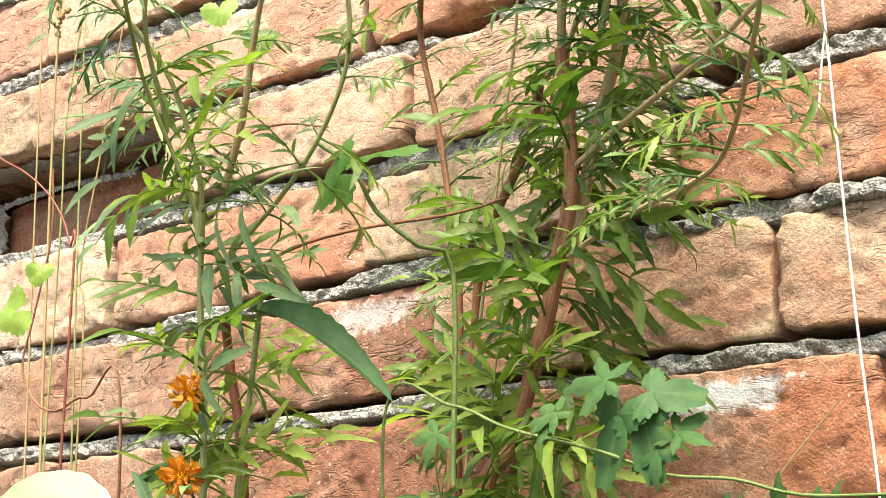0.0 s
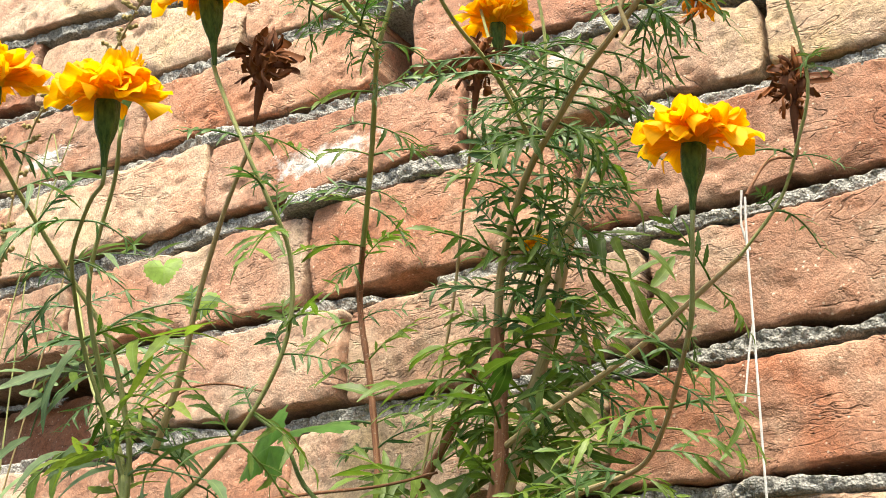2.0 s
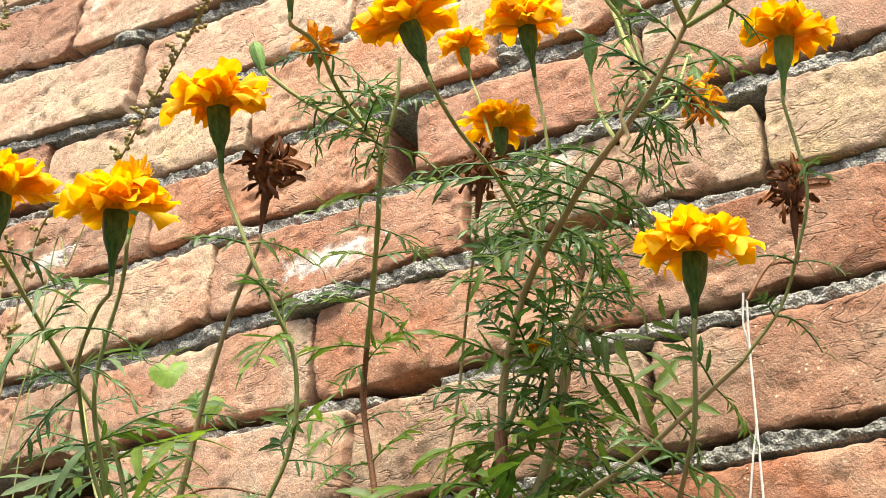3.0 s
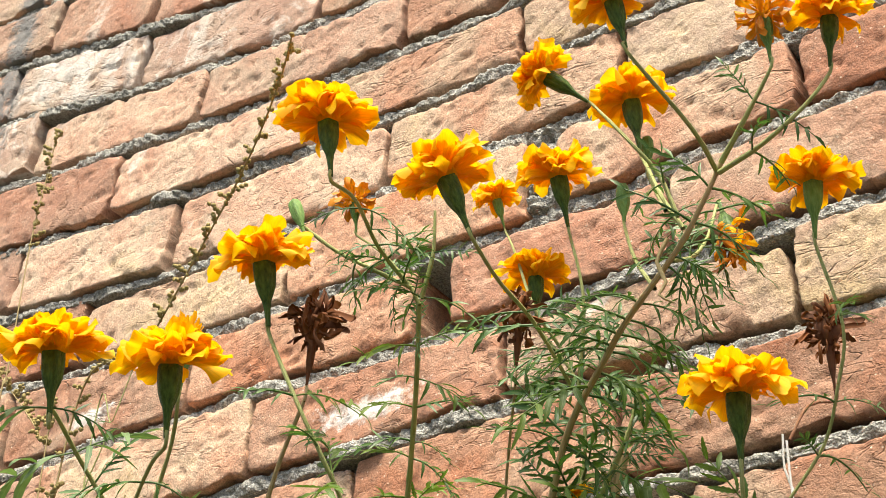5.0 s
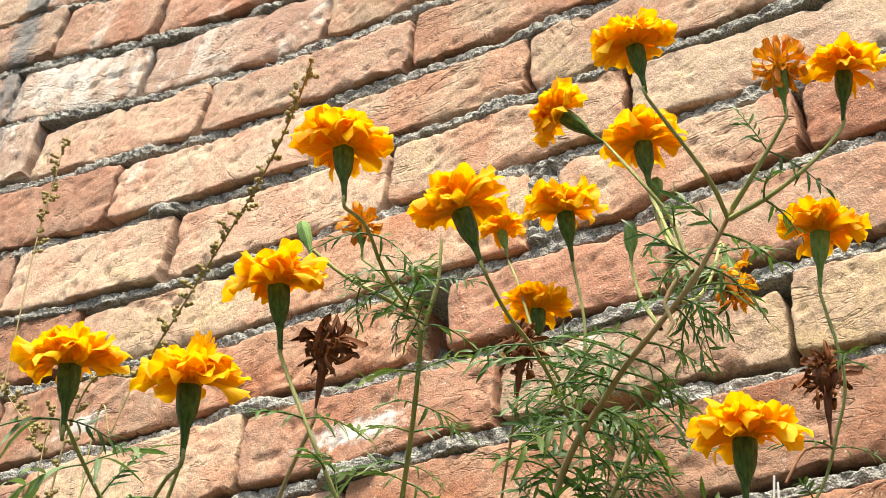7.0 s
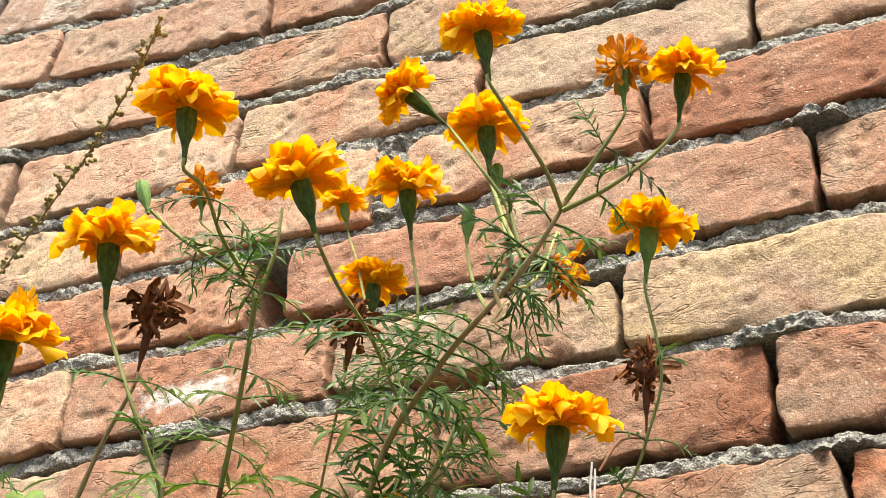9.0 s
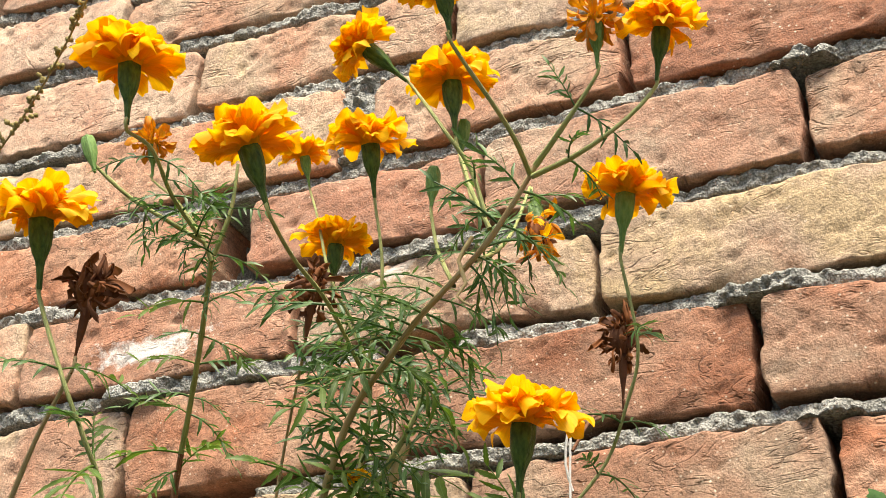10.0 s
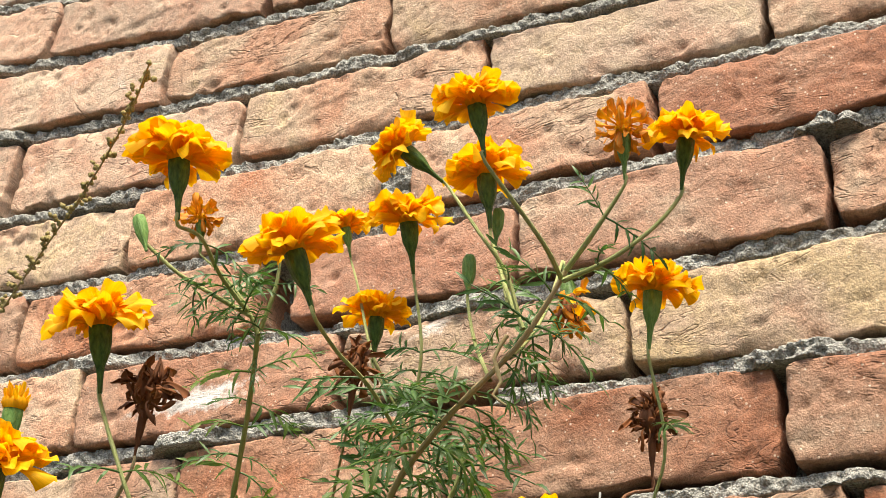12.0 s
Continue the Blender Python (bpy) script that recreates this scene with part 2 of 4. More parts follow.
CALYX = stem_material("calyx_green", (0.020, 0.052, 0.008), (0.095, 0.165, 0.03), 0.85, 0.5, 0.0)
CALYX_PALE = stem_material("calyx_pale", (0.09, 0.19, 0.04), (0.20, 0.33, 0.09), 0.85, 0.5, 0.0)
STEM_GREEN = stem_material("stem_green", (0.25, 0.29, 0.09), (0.47, 0.49, 0.21))
STEM_BROWN = stem_material("stem_brown", (0.13, 0.04, 0.02), (0.38, 0.19, 0.10), 0.65)
STEM_TAN = stem_material("stem_tan", (0.36, 0.26, 0.13), (0.58, 0.46, 0.26), 0.6)
STEM_VINE = stem_material("vine_stem", (0.10, 0.16, 0.04), (0.22, 0.29, 0.10))
STEM_RED = plain("stem_red", (0.17, 0.04, 0.03), (0.27, 0.10, 0.06), 70.0, 0.5)
STRAW = plain("dry_straw", (0.27, 0.21, 0.10), (0.42, 0.33, 0.17), 70.0, 0.7)
SEED = plain("weed_seed", (0.24, 0.19, 0.08), (0.40, 0.33, 0.14), 200.0, 0.9)
TWINE = plain("white_twine", (0.62, 0.60, 0.58), (0.82, 0.80, 0.78), 600.0, 0.8)


# ---- mesh helpers ----
def mesh_of(name, verts, faces, material, uvs=None, smooth=True):
    me = bpy.data.meshes.new(name)
    me.from_pydata([tuple(map(float, v)) for v in verts], [], [tuple(map(int, f)) for f in faces])
    if uvs is not None:
        lay = me.uv_layers.new(name="UVMap")
        idx = np.empty(len(me.loops), dtype=np.int32)
        me.loops.foreach_get("vertex_index", idx)
        lay.data.foreach_set("uv", np.asarray(uvs, dtype=np.float32)[idx].ravel())
    me.materials.append(material)
    if smooth:
        me.polygons.foreach_set("use_smooth", [True] * len(me.polygons))
    return me


def grid_faces(nu, nv, wrap=False, base=0):
    """Quads of a grid of nu columns by nv rows, stored row by row."""
    out = []
    for j in range(nv - 1):
        for i in range(nu if wrap else nu - 1):
            k = (i + 1) % nu
            out.append((base + j * nu + i, base + j * nu + k, base + (j + 1) * nu + k, base + (j + 1) * nu + i))
    return out


class Soup:
    """Collects vertices, faces and uvs of one mesh."""

    def __init__(self):
        self.v, self.f, self.uv = [], [], []

    def grid(self, pts, nu, nv, uvs=None, wrap=False):
        base = len(self.v)
        self.v += [tuple(p) for p in pts]
        self.uv += list(uvs) if uvs is not None else [(0.5, 0.5)] * len(pts)
        self.f += grid_faces(nu, nv, wrap, base)

    def mesh(self, name, material):
        return mesh_of(name, self.v, self.f, material, self.uv)


def part(name, me, parent, label="", m=None):
    """One mesh object under a thing or a part, m in the parent's space."""
    ob = new(name, me)
    ob.parent = parent
    if m is not None:
        ob.matrix_local = m
    if label:
        tagged(ob, label)
    return ob


def thing(name, place, label, category, group="", me=None, kind=""):
    ob = new(name, me)
    ob.location = place
    return tagged(ob, label, category, group, kind)


def hash2(ix, iz, seed):
    h = np.sin(ix * 127.1 + iz * 311.7 + seed * 74.7) * 43758.5453
    return h - np.floor(h)


def vnoise(x, z, seed=0):
    """Smooth value noise on arrays, 0 to 1."""
    ix, iz = np.floor(x), np.floor(z)
    fx, fz = x - ix, z - iz
    fx, fz = fx * fx * (3 - 2 * fx), fz * fz * (3 - 2 * fz)
    a, b = hash2(ix, iz, seed), hash2(ix + 1, iz, seed)
    c, d = hash2(ix, iz + 1, seed), hash2(ix + 1, iz + 1, seed)
    return (a * (1 - fx) + b * fx) * (1 - fz) + (c * (1 - fx) + d * fx) * fz


def clumps(x, z, size, seed=0):
    """Rounded grains: height of domes about size across, 0 to 1."""
    gx, gz = x / size, z / size
    ix, iz = np.floor(gx), np.floor(gz)
    best = np.full(x.shape, 9.0)
    for dx in (-1, 0, 1):
        for dz in (-1, 0, 1):
            cx, cz = ix + dx, iz + dz
            d = np.hypot(cx + hash2(cx, cz, seed) - gx, cz + hash2(cx, cz, seed + 7) - gz)
            best = np.minimum(best, d)
    return np.sqrt(np.clip(1 - (best / 0.8) ** 2, 0, 1))


def fbm(x, z, seed=0, octaves=4, gain=0.5):
    total, amp, out = 0.0, 1.0, 0.0
    for o in range(octaves):
        out = out + amp * vnoise(x * 2**o, z * 2**o, seed + o * 13)
        total += amp
        amp *= gain
    return out / total


# ---- ground ----
def build_ground():
    n = 60
    u = np.linspace(-1, 1, n)
    s = np.sign(u) * (np.abs(u) ** 3) * 400
    X, Y = np.meshgrid(s, s)
    Z = (fbm(X * 3, Y * 3, 5) - 0.5) * 0.03
    me = mesh_of("ground", np.stack([X, Y, Z], -1).reshape(-1, 3), grid_faces(n, n), SOIL)
    tagged(new("ground", me), "bare brown garden soil at the wall's foot", "ground", kind="structure")


build_ground()

# ---- brick wall ----
COURSE, FIRST, BED = 0.089, 0.9, 0.0160
# x of the upright joints, course by course, counted from the course whose foot is at z = 0.9
JOINTS = {
    -5: (-0.07, 0.24, 0.486),
    -4: (-0.06, 0.177, 0.425),
    -3: (-0.170, 0.112, 0.367),
    -2: (-0.168, -0.108, 0.155, 0.396, 0.629),
    -1: (-0.158, 0.110, 0.345, 0.588),
    0: (-0.279, -0.005, 0.250, 0.485),
    1: (-0.095, 0.166, 0.198, 0.398, 0.630),
    2: (-0.261, 0.017, 0.276, 0.300, 0.508),
    3: (-0.393, -0.145, 0.125, 0.365, 0.595),
    4: (-0.249, 0.028, 0.268, 0.51),
    5: (-0.419, -0.133, 0.136, 0.38),
    6: (-0.248, 0.022, 0.26),
    7: (-0.428, -0.243, 0.0, 0.24),
}
# how red (0 buff, 1 red), how limed and how light a brick is, by course and brick; the rest by chance
TONES = {
    (-5, 1): (0.70, 0.1, 0.95), (-5, 0): (0.85, 0.1, 0.0),
    (-4, 1): (0.58, 0.1, 0.7), (-4, 2): (0.40, 0.1, 0.65), (-4, 0): (0.82, 0.12, 0.0), (-4, -1): (0.55, 0.1, 0.12), (-5, -1): (0.65, 0.1, 0.1),
    (-3, 0): (0.72, 0.15, 0.45), (-3, 1): (0.2, 0.1, 0.5), (-3, 2): (0.80, 0.1, 0.5),
    (-2, -1): (0.85, 0.05, 0.2), (-2, 1): (0.52, 0.3, 0.6), (-2, 2): (0.50, 0.15, 0.40), (-2, 3): (0.58, 0.1, 0.26),
    (-1, 0): (0.62, 0.2, 0.6), (-1, 1): (0.66, 0.1, 0.55), (-1, 2): (0.80, 0.1, 0.24), (-1, 3): (0.66, 0.1, 0.28),
    (0, 0): (0.28, 0.15, 0.9), (0, 1): (0.60, 0.25, 0.6), (0, 2): (0.20, 0.1, 0.44), (0, 3): (0.02, 0.1, 0.46),
    (1, 0): (0.56, 0.05, 0.75), (1, 2): (0.78, 0.3, 0.5), (1, 3): (0.55, 0.25, 0.5), (1, 4): (0.4, 0.1, 0.5),
    (2, 0): (0.22, 0.15, 0.85), (2, 1): (0.40, 0.1, 1.0), (2, 3): (0.45, 0.15, 0.65), (2, 4): (0.9, 0.15, 0.3),
    (3, 0): (0.36, 0.15, 0.95), (3, 1): (0.34, 0.15, 1.1), (3, 2): (0.36, 0.1, 0.75), (3, 3): (0.15, 0.4, 0.5), (3, 4): (0.25, 0.1, 0.5),
    (4, -1): (0.72, 0.05, 0.45), (4, 0): (0.36, 0.2, 0.95), (4, 1): (0.35, 0.1, 0.6), (4, 2): (0.35, 0.1, 0.5),
    (5, 0): (0.40, 0.15, 0.9), (5, 1): (0.42, 0.15, 0.65), (5, 2): (0.5, 0.1, 0.5),
    (6, -1): (0.35, 0.55, 0.65), (6, 0): (0.6, 0.4, 0.55), (6, 1): (0.35, 0.1, 0.5),
}
GAPS = {(-2, 0), (1, 1), (2, 2)}  # openings between two joints with no brick in them
LEFT, RIGHT, LOW, HIGH = -1.5, 1.9, -10, 19
NEAR = (-0.75, 0.80, -6, 10)


def bed_z(k, x):
    """Foot of course k at x: above the first course the beds spread towards the far end."""
    x = np.asarray(x, dtype=float)
    away = np.clip(0.35 - x, 0.0, 0.85)
    pitch = np.where(np.asarray(k) > 0, 0.0825 + 0.0255 * away**2, COURSE)
    return FIRST + k * pitch + 0.003 * np.sin(x * 7.0 + np.asarray(k) * 1.9)


def course_joints(k):
    rng = random.Random(k * 7 + 3)
    js = list(JOINTS.get(k, (0.03 + 0.12 * (k % 2),)))
    while js[-1] < RIGHT:
        js.append(js[-1] + rng.uniform(0.232, 0.25))
    lead = 0
    while js[0] > LEFT:
        js.insert(0, js[0] - rng.uniform(0.24, 0.26))
        lead += 1
    return js, lead


def brick_points(length, height, seed, fine):
    """A worn, hand-moulded brick: front towards -y, its middle at the origin."""
    r = 0.0022
    depth = 0.13
    nx, nz = (max(int(length / 0.0030), 6), 24) if fine else (3, 2)
    arcs = (30, 60, 90) if fine else (90,)

    def line(half, n):
        core = np.linspace(-(half - r), half - r, n)
        a = np.radians(arcs)
        side, back = half - r + r * np.sin(a), r * (1 - np.cos(a))
        side, back = np.r_[side, side[-1], side[-1], side[-1]], np.r_[back, 0.008, 0.020, depth]
        return np.r_[-side[::-1], core, side], np.r_[back[::-1], 0 * core, back]

    px, bx = line(length / 2, nx)
    pz, bz = line(height / 2, nz)
    X, Z = np.meshgrid(px, pz)
    BX, BZ = np.meshgrid(bx, bz)
    Y = np.minimum(BX + BZ, depth)
    o = seed * 3.17
    if fine:
        # edges wander and crumble, corners wear, the face is creased, pitted and scaled
        front = Y < 0.03
        X0, Z0 = X, Z
        ex = np.clip((np.abs(X) - (length / 2 - 0.014)) / 0.014, 0, 1)
        ez = np.clip((np.abs(Z) - (height / 2 - 0.013)) / 0.013, 0, 1)
        wx = fbm(Z * 55 + o, X * 4 + o, seed, 5, 0.6) - 0.5
        wz = fbm(X * 26 + o, Z * 6 - o, seed + 5, 6, 0.62) - 0.5
        long = fbm(X * 7 + o, Z * 0 + np.sign(Z) * 5, seed + 7, 2) - 0.5
        corner = ex * ez
        bite = np.clip(fbm(X0 * 22 - o, np.sign(Z0) * 3 + o, seed + 13, 4, 0.6) - 0.56, 0, 1) * 5
        X = X + ex * wx * 0.008 - np.sign(X) * corner * 0.0022 * (0.3 + 1.4 * hash2(np.sign(X) + seed, np.sign(Z), 3))
        Z = Z + ez * (wz * 0.008 + long * 0.006) - np.sign(Z) * (corner * 0.0014 + ez**2 * bite * 0.0035)
        face = fbm(X * 14 + o, Z * 14 - o, seed + 9, 4) - 0.5
        pits = np.clip(fbm(X * 85 + o, Z * 85 + o, seed + 21, 3) - 0.60, 0, 1)
        chip = np.clip(fbm(X * 38 - o, Z * 38 + o, seed + 31, 4, 0.6) - 0.50, 0, 1) * np.maximum(ex, ez) ** 2
        su, sv = X * 0.95 + Z * 0.30, Z * 0.95 - X * 0.30
        warp = fbm(X * 20, Z * 20 + o, seed + 3, 2) * 1.2
        ridge = np.abs(fbm(su * 16 + o + warp, sv * 55 + warp, seed + 41, 3) - 0.5)
        gate = np.clip(fbm(X * 12 - o, Z * 12 + o, seed + 51, 2) * 4 - 1.7, 0, 1)
        flake = np.clip((fbm(su * 18 + o, sv * 34, seed + 61, 4) - 0.52) * 14, 0, 1)
        tilt = (hash2(seed, 1, 2) - 0.5) * 0.03 * X + (hash2(seed, 3, 4) - 0.5) * 0.05 * Z
        Y = Y + (face * 0.0026 + pits * 0.012 + chip * 0.020 + np.clip(0.035 - ridge, 0, 1) * 0.035 * gate + flake * 0.0012) * front + tilt
    verts = np.stack([X, Y, Z], -1).reshape(-1, 3)
    return verts, grid_faces(len(px), len(pz))


# places where the bed is empty (x, z, half width, half height) and where mortar bulges (x, z, radius, height)
HOLLOWS = ((0.352, 0.894, 0.026, 0.010), (0.205, 0.800, 0.022, 0.008), (0.402, 0.720, 0.012, 0.011), (0.367, 0.668, 0.008, 0.030))
BULGES = ((0.632, 1.040, 0.026, 0.020), (0.640, 1.012, 0.017, 0.012), (0.597, 0.886, 0.030, 0.011), (0.632, 0.785, 0.024, 0.012), (0.114, 0.893, 0.030, 0.014),
          (-0.163, 1.236, 0.026, 0.012), (0.470, 0.628, 0.030, 0.010), (0.330, 1.205, 0.050, 0.005), (0.290, 1.125, 0.020, 0.008))


def build_wall():
    # core behind the bricks, with a shallow face that the joints are filled from
    bm = bmesh.new()
    bmesh.ops.create_cube(bm, size=1.0, matrix=Matrix.Translation(((LEFT + RIGHT) / 2, 0.230, 1.3)) @ Matrix.Diagonal((RIGHT - LEFT, 0.21, 2.72, 1)))
    me = bpy.data.meshes.new("wall_north")
    bm.to_mesh(me)
    bm.free()
    me.materials.append(CORE)
    wall = tagged(new("wall_north", me), "weathered red and buff brick wall with rough grey mortar joints", "wall", kind="structure")
    bricks = []
    far_v, far_f = [], []
    for k in range(LOW, HIGH):
        js, lead = course_joints(k)
        for i in range(len(js) - 1):
            key = (k, i - lead)
            if key in GAPS:
                continue
            a, b = js[i], js[i + 1]
            rng = random.Random(k * 131 + i * 17)
            joint = rng.uniform(0.004, 0.008)
            length = b - a - joint
            mid = (a + b) / 2
            zf, z0, z1 = float(bed_z(k, mid)), float(bed_z(k, a)), float(bed_z(k, b))
            ztop = float(bed_z(k + 1, mid))
            height = ztop - zf - BED + rng.uniform(-0.003, 0.002)
            near = NEAR[0] < mid < NEAR[1] and NEAR[2] <= k <= NEAR[3]
            if near:
                v, f = brick_points(length, height, k * 23 + i * 3 + 200, True)
                me = mesh_of("brick", v, f, BRICK)
            else:
                v, f = brick_points(length, height, 7, False)
                far_f += [tuple(q + len(far_v) for q in quad) for quad in f]
                far_v += [tuple(q) for q in v + np.array((mid, rng.uniform(-0.004, 0.003), zf + height / 2))]
                continue
            y = rng.uniform(-0.004, 0.003)
            if key == (-2, -1):
                y += 0.062
            ob = part("brick", me, wall)
            ob.matrix_local = pose(mid, y, zf + height / 2, rng.uniform(-1.2, 1.2), math.degrees(math.atan2(z0 - z1, b - a)), rng.uniform(-0.6, 0.6))
            tone = TONES.get(key, (rng.uniform(0.15, 0.75), rng.choice((0.05, 0.1, 0.15, 0.4)), rng.uniform(0.35, 0.65)))
            if k >= 0:
                tone = (tone[0] + 0.10, tone[1], tone[2])
            if k >= 3 and mid < 0.1:  # lime haze on the upper courses at the far end
                tone = (tone[0], tone[1] + 0.3, tone[2])
            ob.color = (*tone, 1.0)
            bricks.append(ob)
    field = tagged(part("brick_field", mesh_of("brick_field", far_v, far_f, BRICK, smooth=False), wall, "outlying bricks of the same wall"), kind="stuff")
    field.color = (0.5, 0.1, 0.5, 1.0)
    # plain mortar bed between the outlying bricks
    bm = bmesh.new()
    for x0, x1, z0, z1 in ((LEFT, -0.72, 0.0, 2.6), (0.80, RIGHT, 0.0, 2.6), (-0.72, 0.80, 0.0, 0.36), (-0.72, 0.80, 1.92, 2.6)):
        bmesh.ops.create_cube(bm, size=1.0, matrix=Matrix.Translation(((x0 + x1) / 2, 0.066, (z0 + z1) / 2)) @ Matrix.Diagonal((x1 - x0, 0.112, z1 - z0, 1)))
    me = bpy.data.meshes.new("mortar_field")
    bm.to_mesh(me)
    bm.free()
    me.materials.append(MORTAR)
    tagged(part("mortar_field", me, wall, "plain mortar between the outlying bricks"), kind="stuff")
    # mortar: lies proud on the lower brick, falls back into shade under the upper one
    pitch = 0.0014
    xs = np.arange(-0.72, 0.80, pitch)
    zs = np.arange(0.36, 1.92, pitch)
    X, Z = np.meshgrid(xs, zs)
    kk = np.floor((Z - FIRST) / COURSE)
    for _ in range(8):
        kk = np.where(Z < bed_z(kk, X), kk - 1, np.where(Z >= bed_z(kk + 1, X), kk + 1, kk))
    top, foot = bed_z(kk + 1, X), bed_z(kk, X)
    rise = (Z - (top - BED)) / BED
    gap = np.full(X.shape, 9.0)
    for k in range(int(kk.min()), int(kk.max()) + 1):
        js = np.array(course_joints(k)[0])
        near = np.abs(xs[:, None] - js[None]).min(1)
        gap = np.where(kk == k, near[None, :], gap)
    lump = 0.45 * fbm(X * 40, Z * 40, 3, 3) + 0.35 * clumps(X, Z, 0.013, 3) + 0.1
    gran = 0.6 * clumps(X, Z, 0.0072, 11) + 0.4 * fbm(X * 330, Z * 330, 8, 2)
    grit = fbm(X * 170, Z * 170, 23, 4, 0.7)
    ledge = fbm(X * 14, kk * 7.3, 17, 3)
    r1 = np.clip(rise, 0, 1)
    slip = np.clip((r1 - 0.72 - 0.9 * (fbm(X * 17, kk * 5.7, 91, 3) - 0.5)) / 0.30, 0, 1)
    Y = 0.0065 + (0.024 + 0.05 * np.clip(fbm(X * 8, kk * 3.7, 57, 3) - 0.52, 0, 1)) * slip**1.2 - 0.010 * (lump - 0.45) - 0.0050 * (gran - 0.5) - 0.0070 * (grit - 0.5) - 0.016 * (ledge - 0.5)
    upright = (rise < 0.0) & (Z > foot + 0.004)
    Y = np.where(upright, 0.040 + 0.05 * np.clip(fbm(X * 9, Z * 14, 33, 2) - 0.35, 0, 1) - 0.012 * (gran - 0.5), Y)
    for x, z, w, h in HOLLOWS:
        Y = Y + 0.06 * np.clip(1.6 - 1.3 * np.hypot((X - x) / w, (Z - z) / h) + 0.8 * (lump - 0.5), 0, 1)
    for x, z, w, h in BULGES:
        Y = Y - h * np.clip(1.15 - ((X - x) / w) ** 2 - ((Z - z) / w) ** 2 + 1.6 * (lump - 0.5), 0, 1) ** 0.8 * (0.1 + 0.6 * lump + 0.4 * gran)
    Y = np.where((rise < -0.05) & ~upright, 0.05, np.where(rise < 0.06, np.maximum(Y, 0.003), Y))
    Y = np.where(upright & (rise > -0.6) & (gap > 0.012), np.maximum(Y, 0.03), Y)
    keep = (rise > -0.55) | (gap < 0.015) | (Z < foot + 0.008)
    keep &= ~((kk == -2) & (rise > -0.3) & (X < -0.10) & (X > -0.42))
    for k, i in GAPS:
        js, lead = course_joints(k)
        a, b = js[i + lead], js[i + lead + 1]
        inside = (X > a - 0.004) & (X < b + 0.004) & (kk == k) & (rise < 0.2)
        deep = {(-2, 0): 0.125, (1, 1): 0.10, (2, 2): 0.004}[(k, i)]
        Y = np.where(inside, deep + 0.014 * (lump - 0.5) - 0.012 * (gran - 0.5) - (1.0 * (X - a) if k == 1 else 0.0), Y)
        keep = keep & ~inside if k == -2 else keep | inside
    keep &= ~((kk == -2) & (X > -0.195) & (X < -0.092) & (rise < 0.5))
    Y = np.clip(Y, -0.008, 0.13)
    nx, nz = len(xs), len(zs)
    idx = np.arange(nx * nz).reshape(nz, nx)
    quads = np.stack([idx[:-1, :-1], idx[:-1, 1:], idx[1:, 1:], idx[1:, :-1]], -1)
    steep = np.ptp(np.stack([Y[:-1, :-1], Y[:-1, 1:], Y[1:, 1:], Y[1:, :-1]]), axis=0) > 0.10
    held = ~steep & (keep[:-1, :-1] | keep[:-1, 1:] | keep[1:, 1:] | keep[1:, :-1])
    quads = quads[held]
    used, back = np.unique(quads.ravel(), return_inverse=True)
    me = mesh_of("mortar", np.stack([X, Y, Z], -1).reshape(-1, 3)[used], back.reshape(-1, 4), MORTAR)
    part("mortar", me, wall, "rough grey sandy mortar, squeezed out and crumbling")
    return wall


build_wall()


# ---- stems ----
def spline(points, step=0.006):
    """Points of a smooth line through the given ones."""
    p = [Vector(q) for q in points]
    p = [p[0] * 2 - p[1]] + p + [p[-1] * 2 - p[-2]]
    out = []
    for a, b, c, d in zip(p, p[1:], p[2:], p[3:]):
        n = max(int((c - b).length / step), 2)
        for i in range(n):
            t = i / n
            out.append(0.5 * (2 * b + (c - a) * t + (2 * a - 5 * b + 4 * c - d) * t * t + (3 * b - a - 3 * c + d) * t**3))
    out.append(p[-2])
    return out


def tube(soup, line, r0, r1, sides=7, rough=0.12, knots=0.0, seed=0):
    """A stem along line, tapering from r0 to r1, with slight knots."""
    rng = random.Random(seed)
    pts = []
    side = Vector((1, 0.2, 0)).normalized()
    n = len(line)
    for i, p in enumerate(line):
        d = (line[min(i + 1, n - 1)] - line[max(i - 1, 0)]).normalized()
        side = (side - d * side.dot(d)).normalized()
        up = d.cross(side)
        r = r0 + (r1 - r0) * i / max(n - 1, 1)
        if knots and i % 7 == 3:
            r *= 1 + knots
        for s in range(sides):
            a = 2 * math.pi * s / sides
            rr = r * (1 + rough * (0.5 if s % 2 else -0.5) + rng.uniform(-0.04, 0.04))
            pts.append(p + side * (rr * math.cos(a)) + up * (rr * math.sin(a)))
    uvs = [(s / sides, i / n) for i in range(n) for s in range(sides)]
    soup.grid(pts, sides, n, uvs, wrap=True)


def stem(plant, points, r0, r1, material, knots=0.15, label="", name="stem"):
    line = spline(points)
    s = Soup()
    tube(s, [p - plant.location for p in line], r0, r1, 8, 0.12, knots, len(line))
    part(name, s.mesh(name, material), plant, label)
    return line


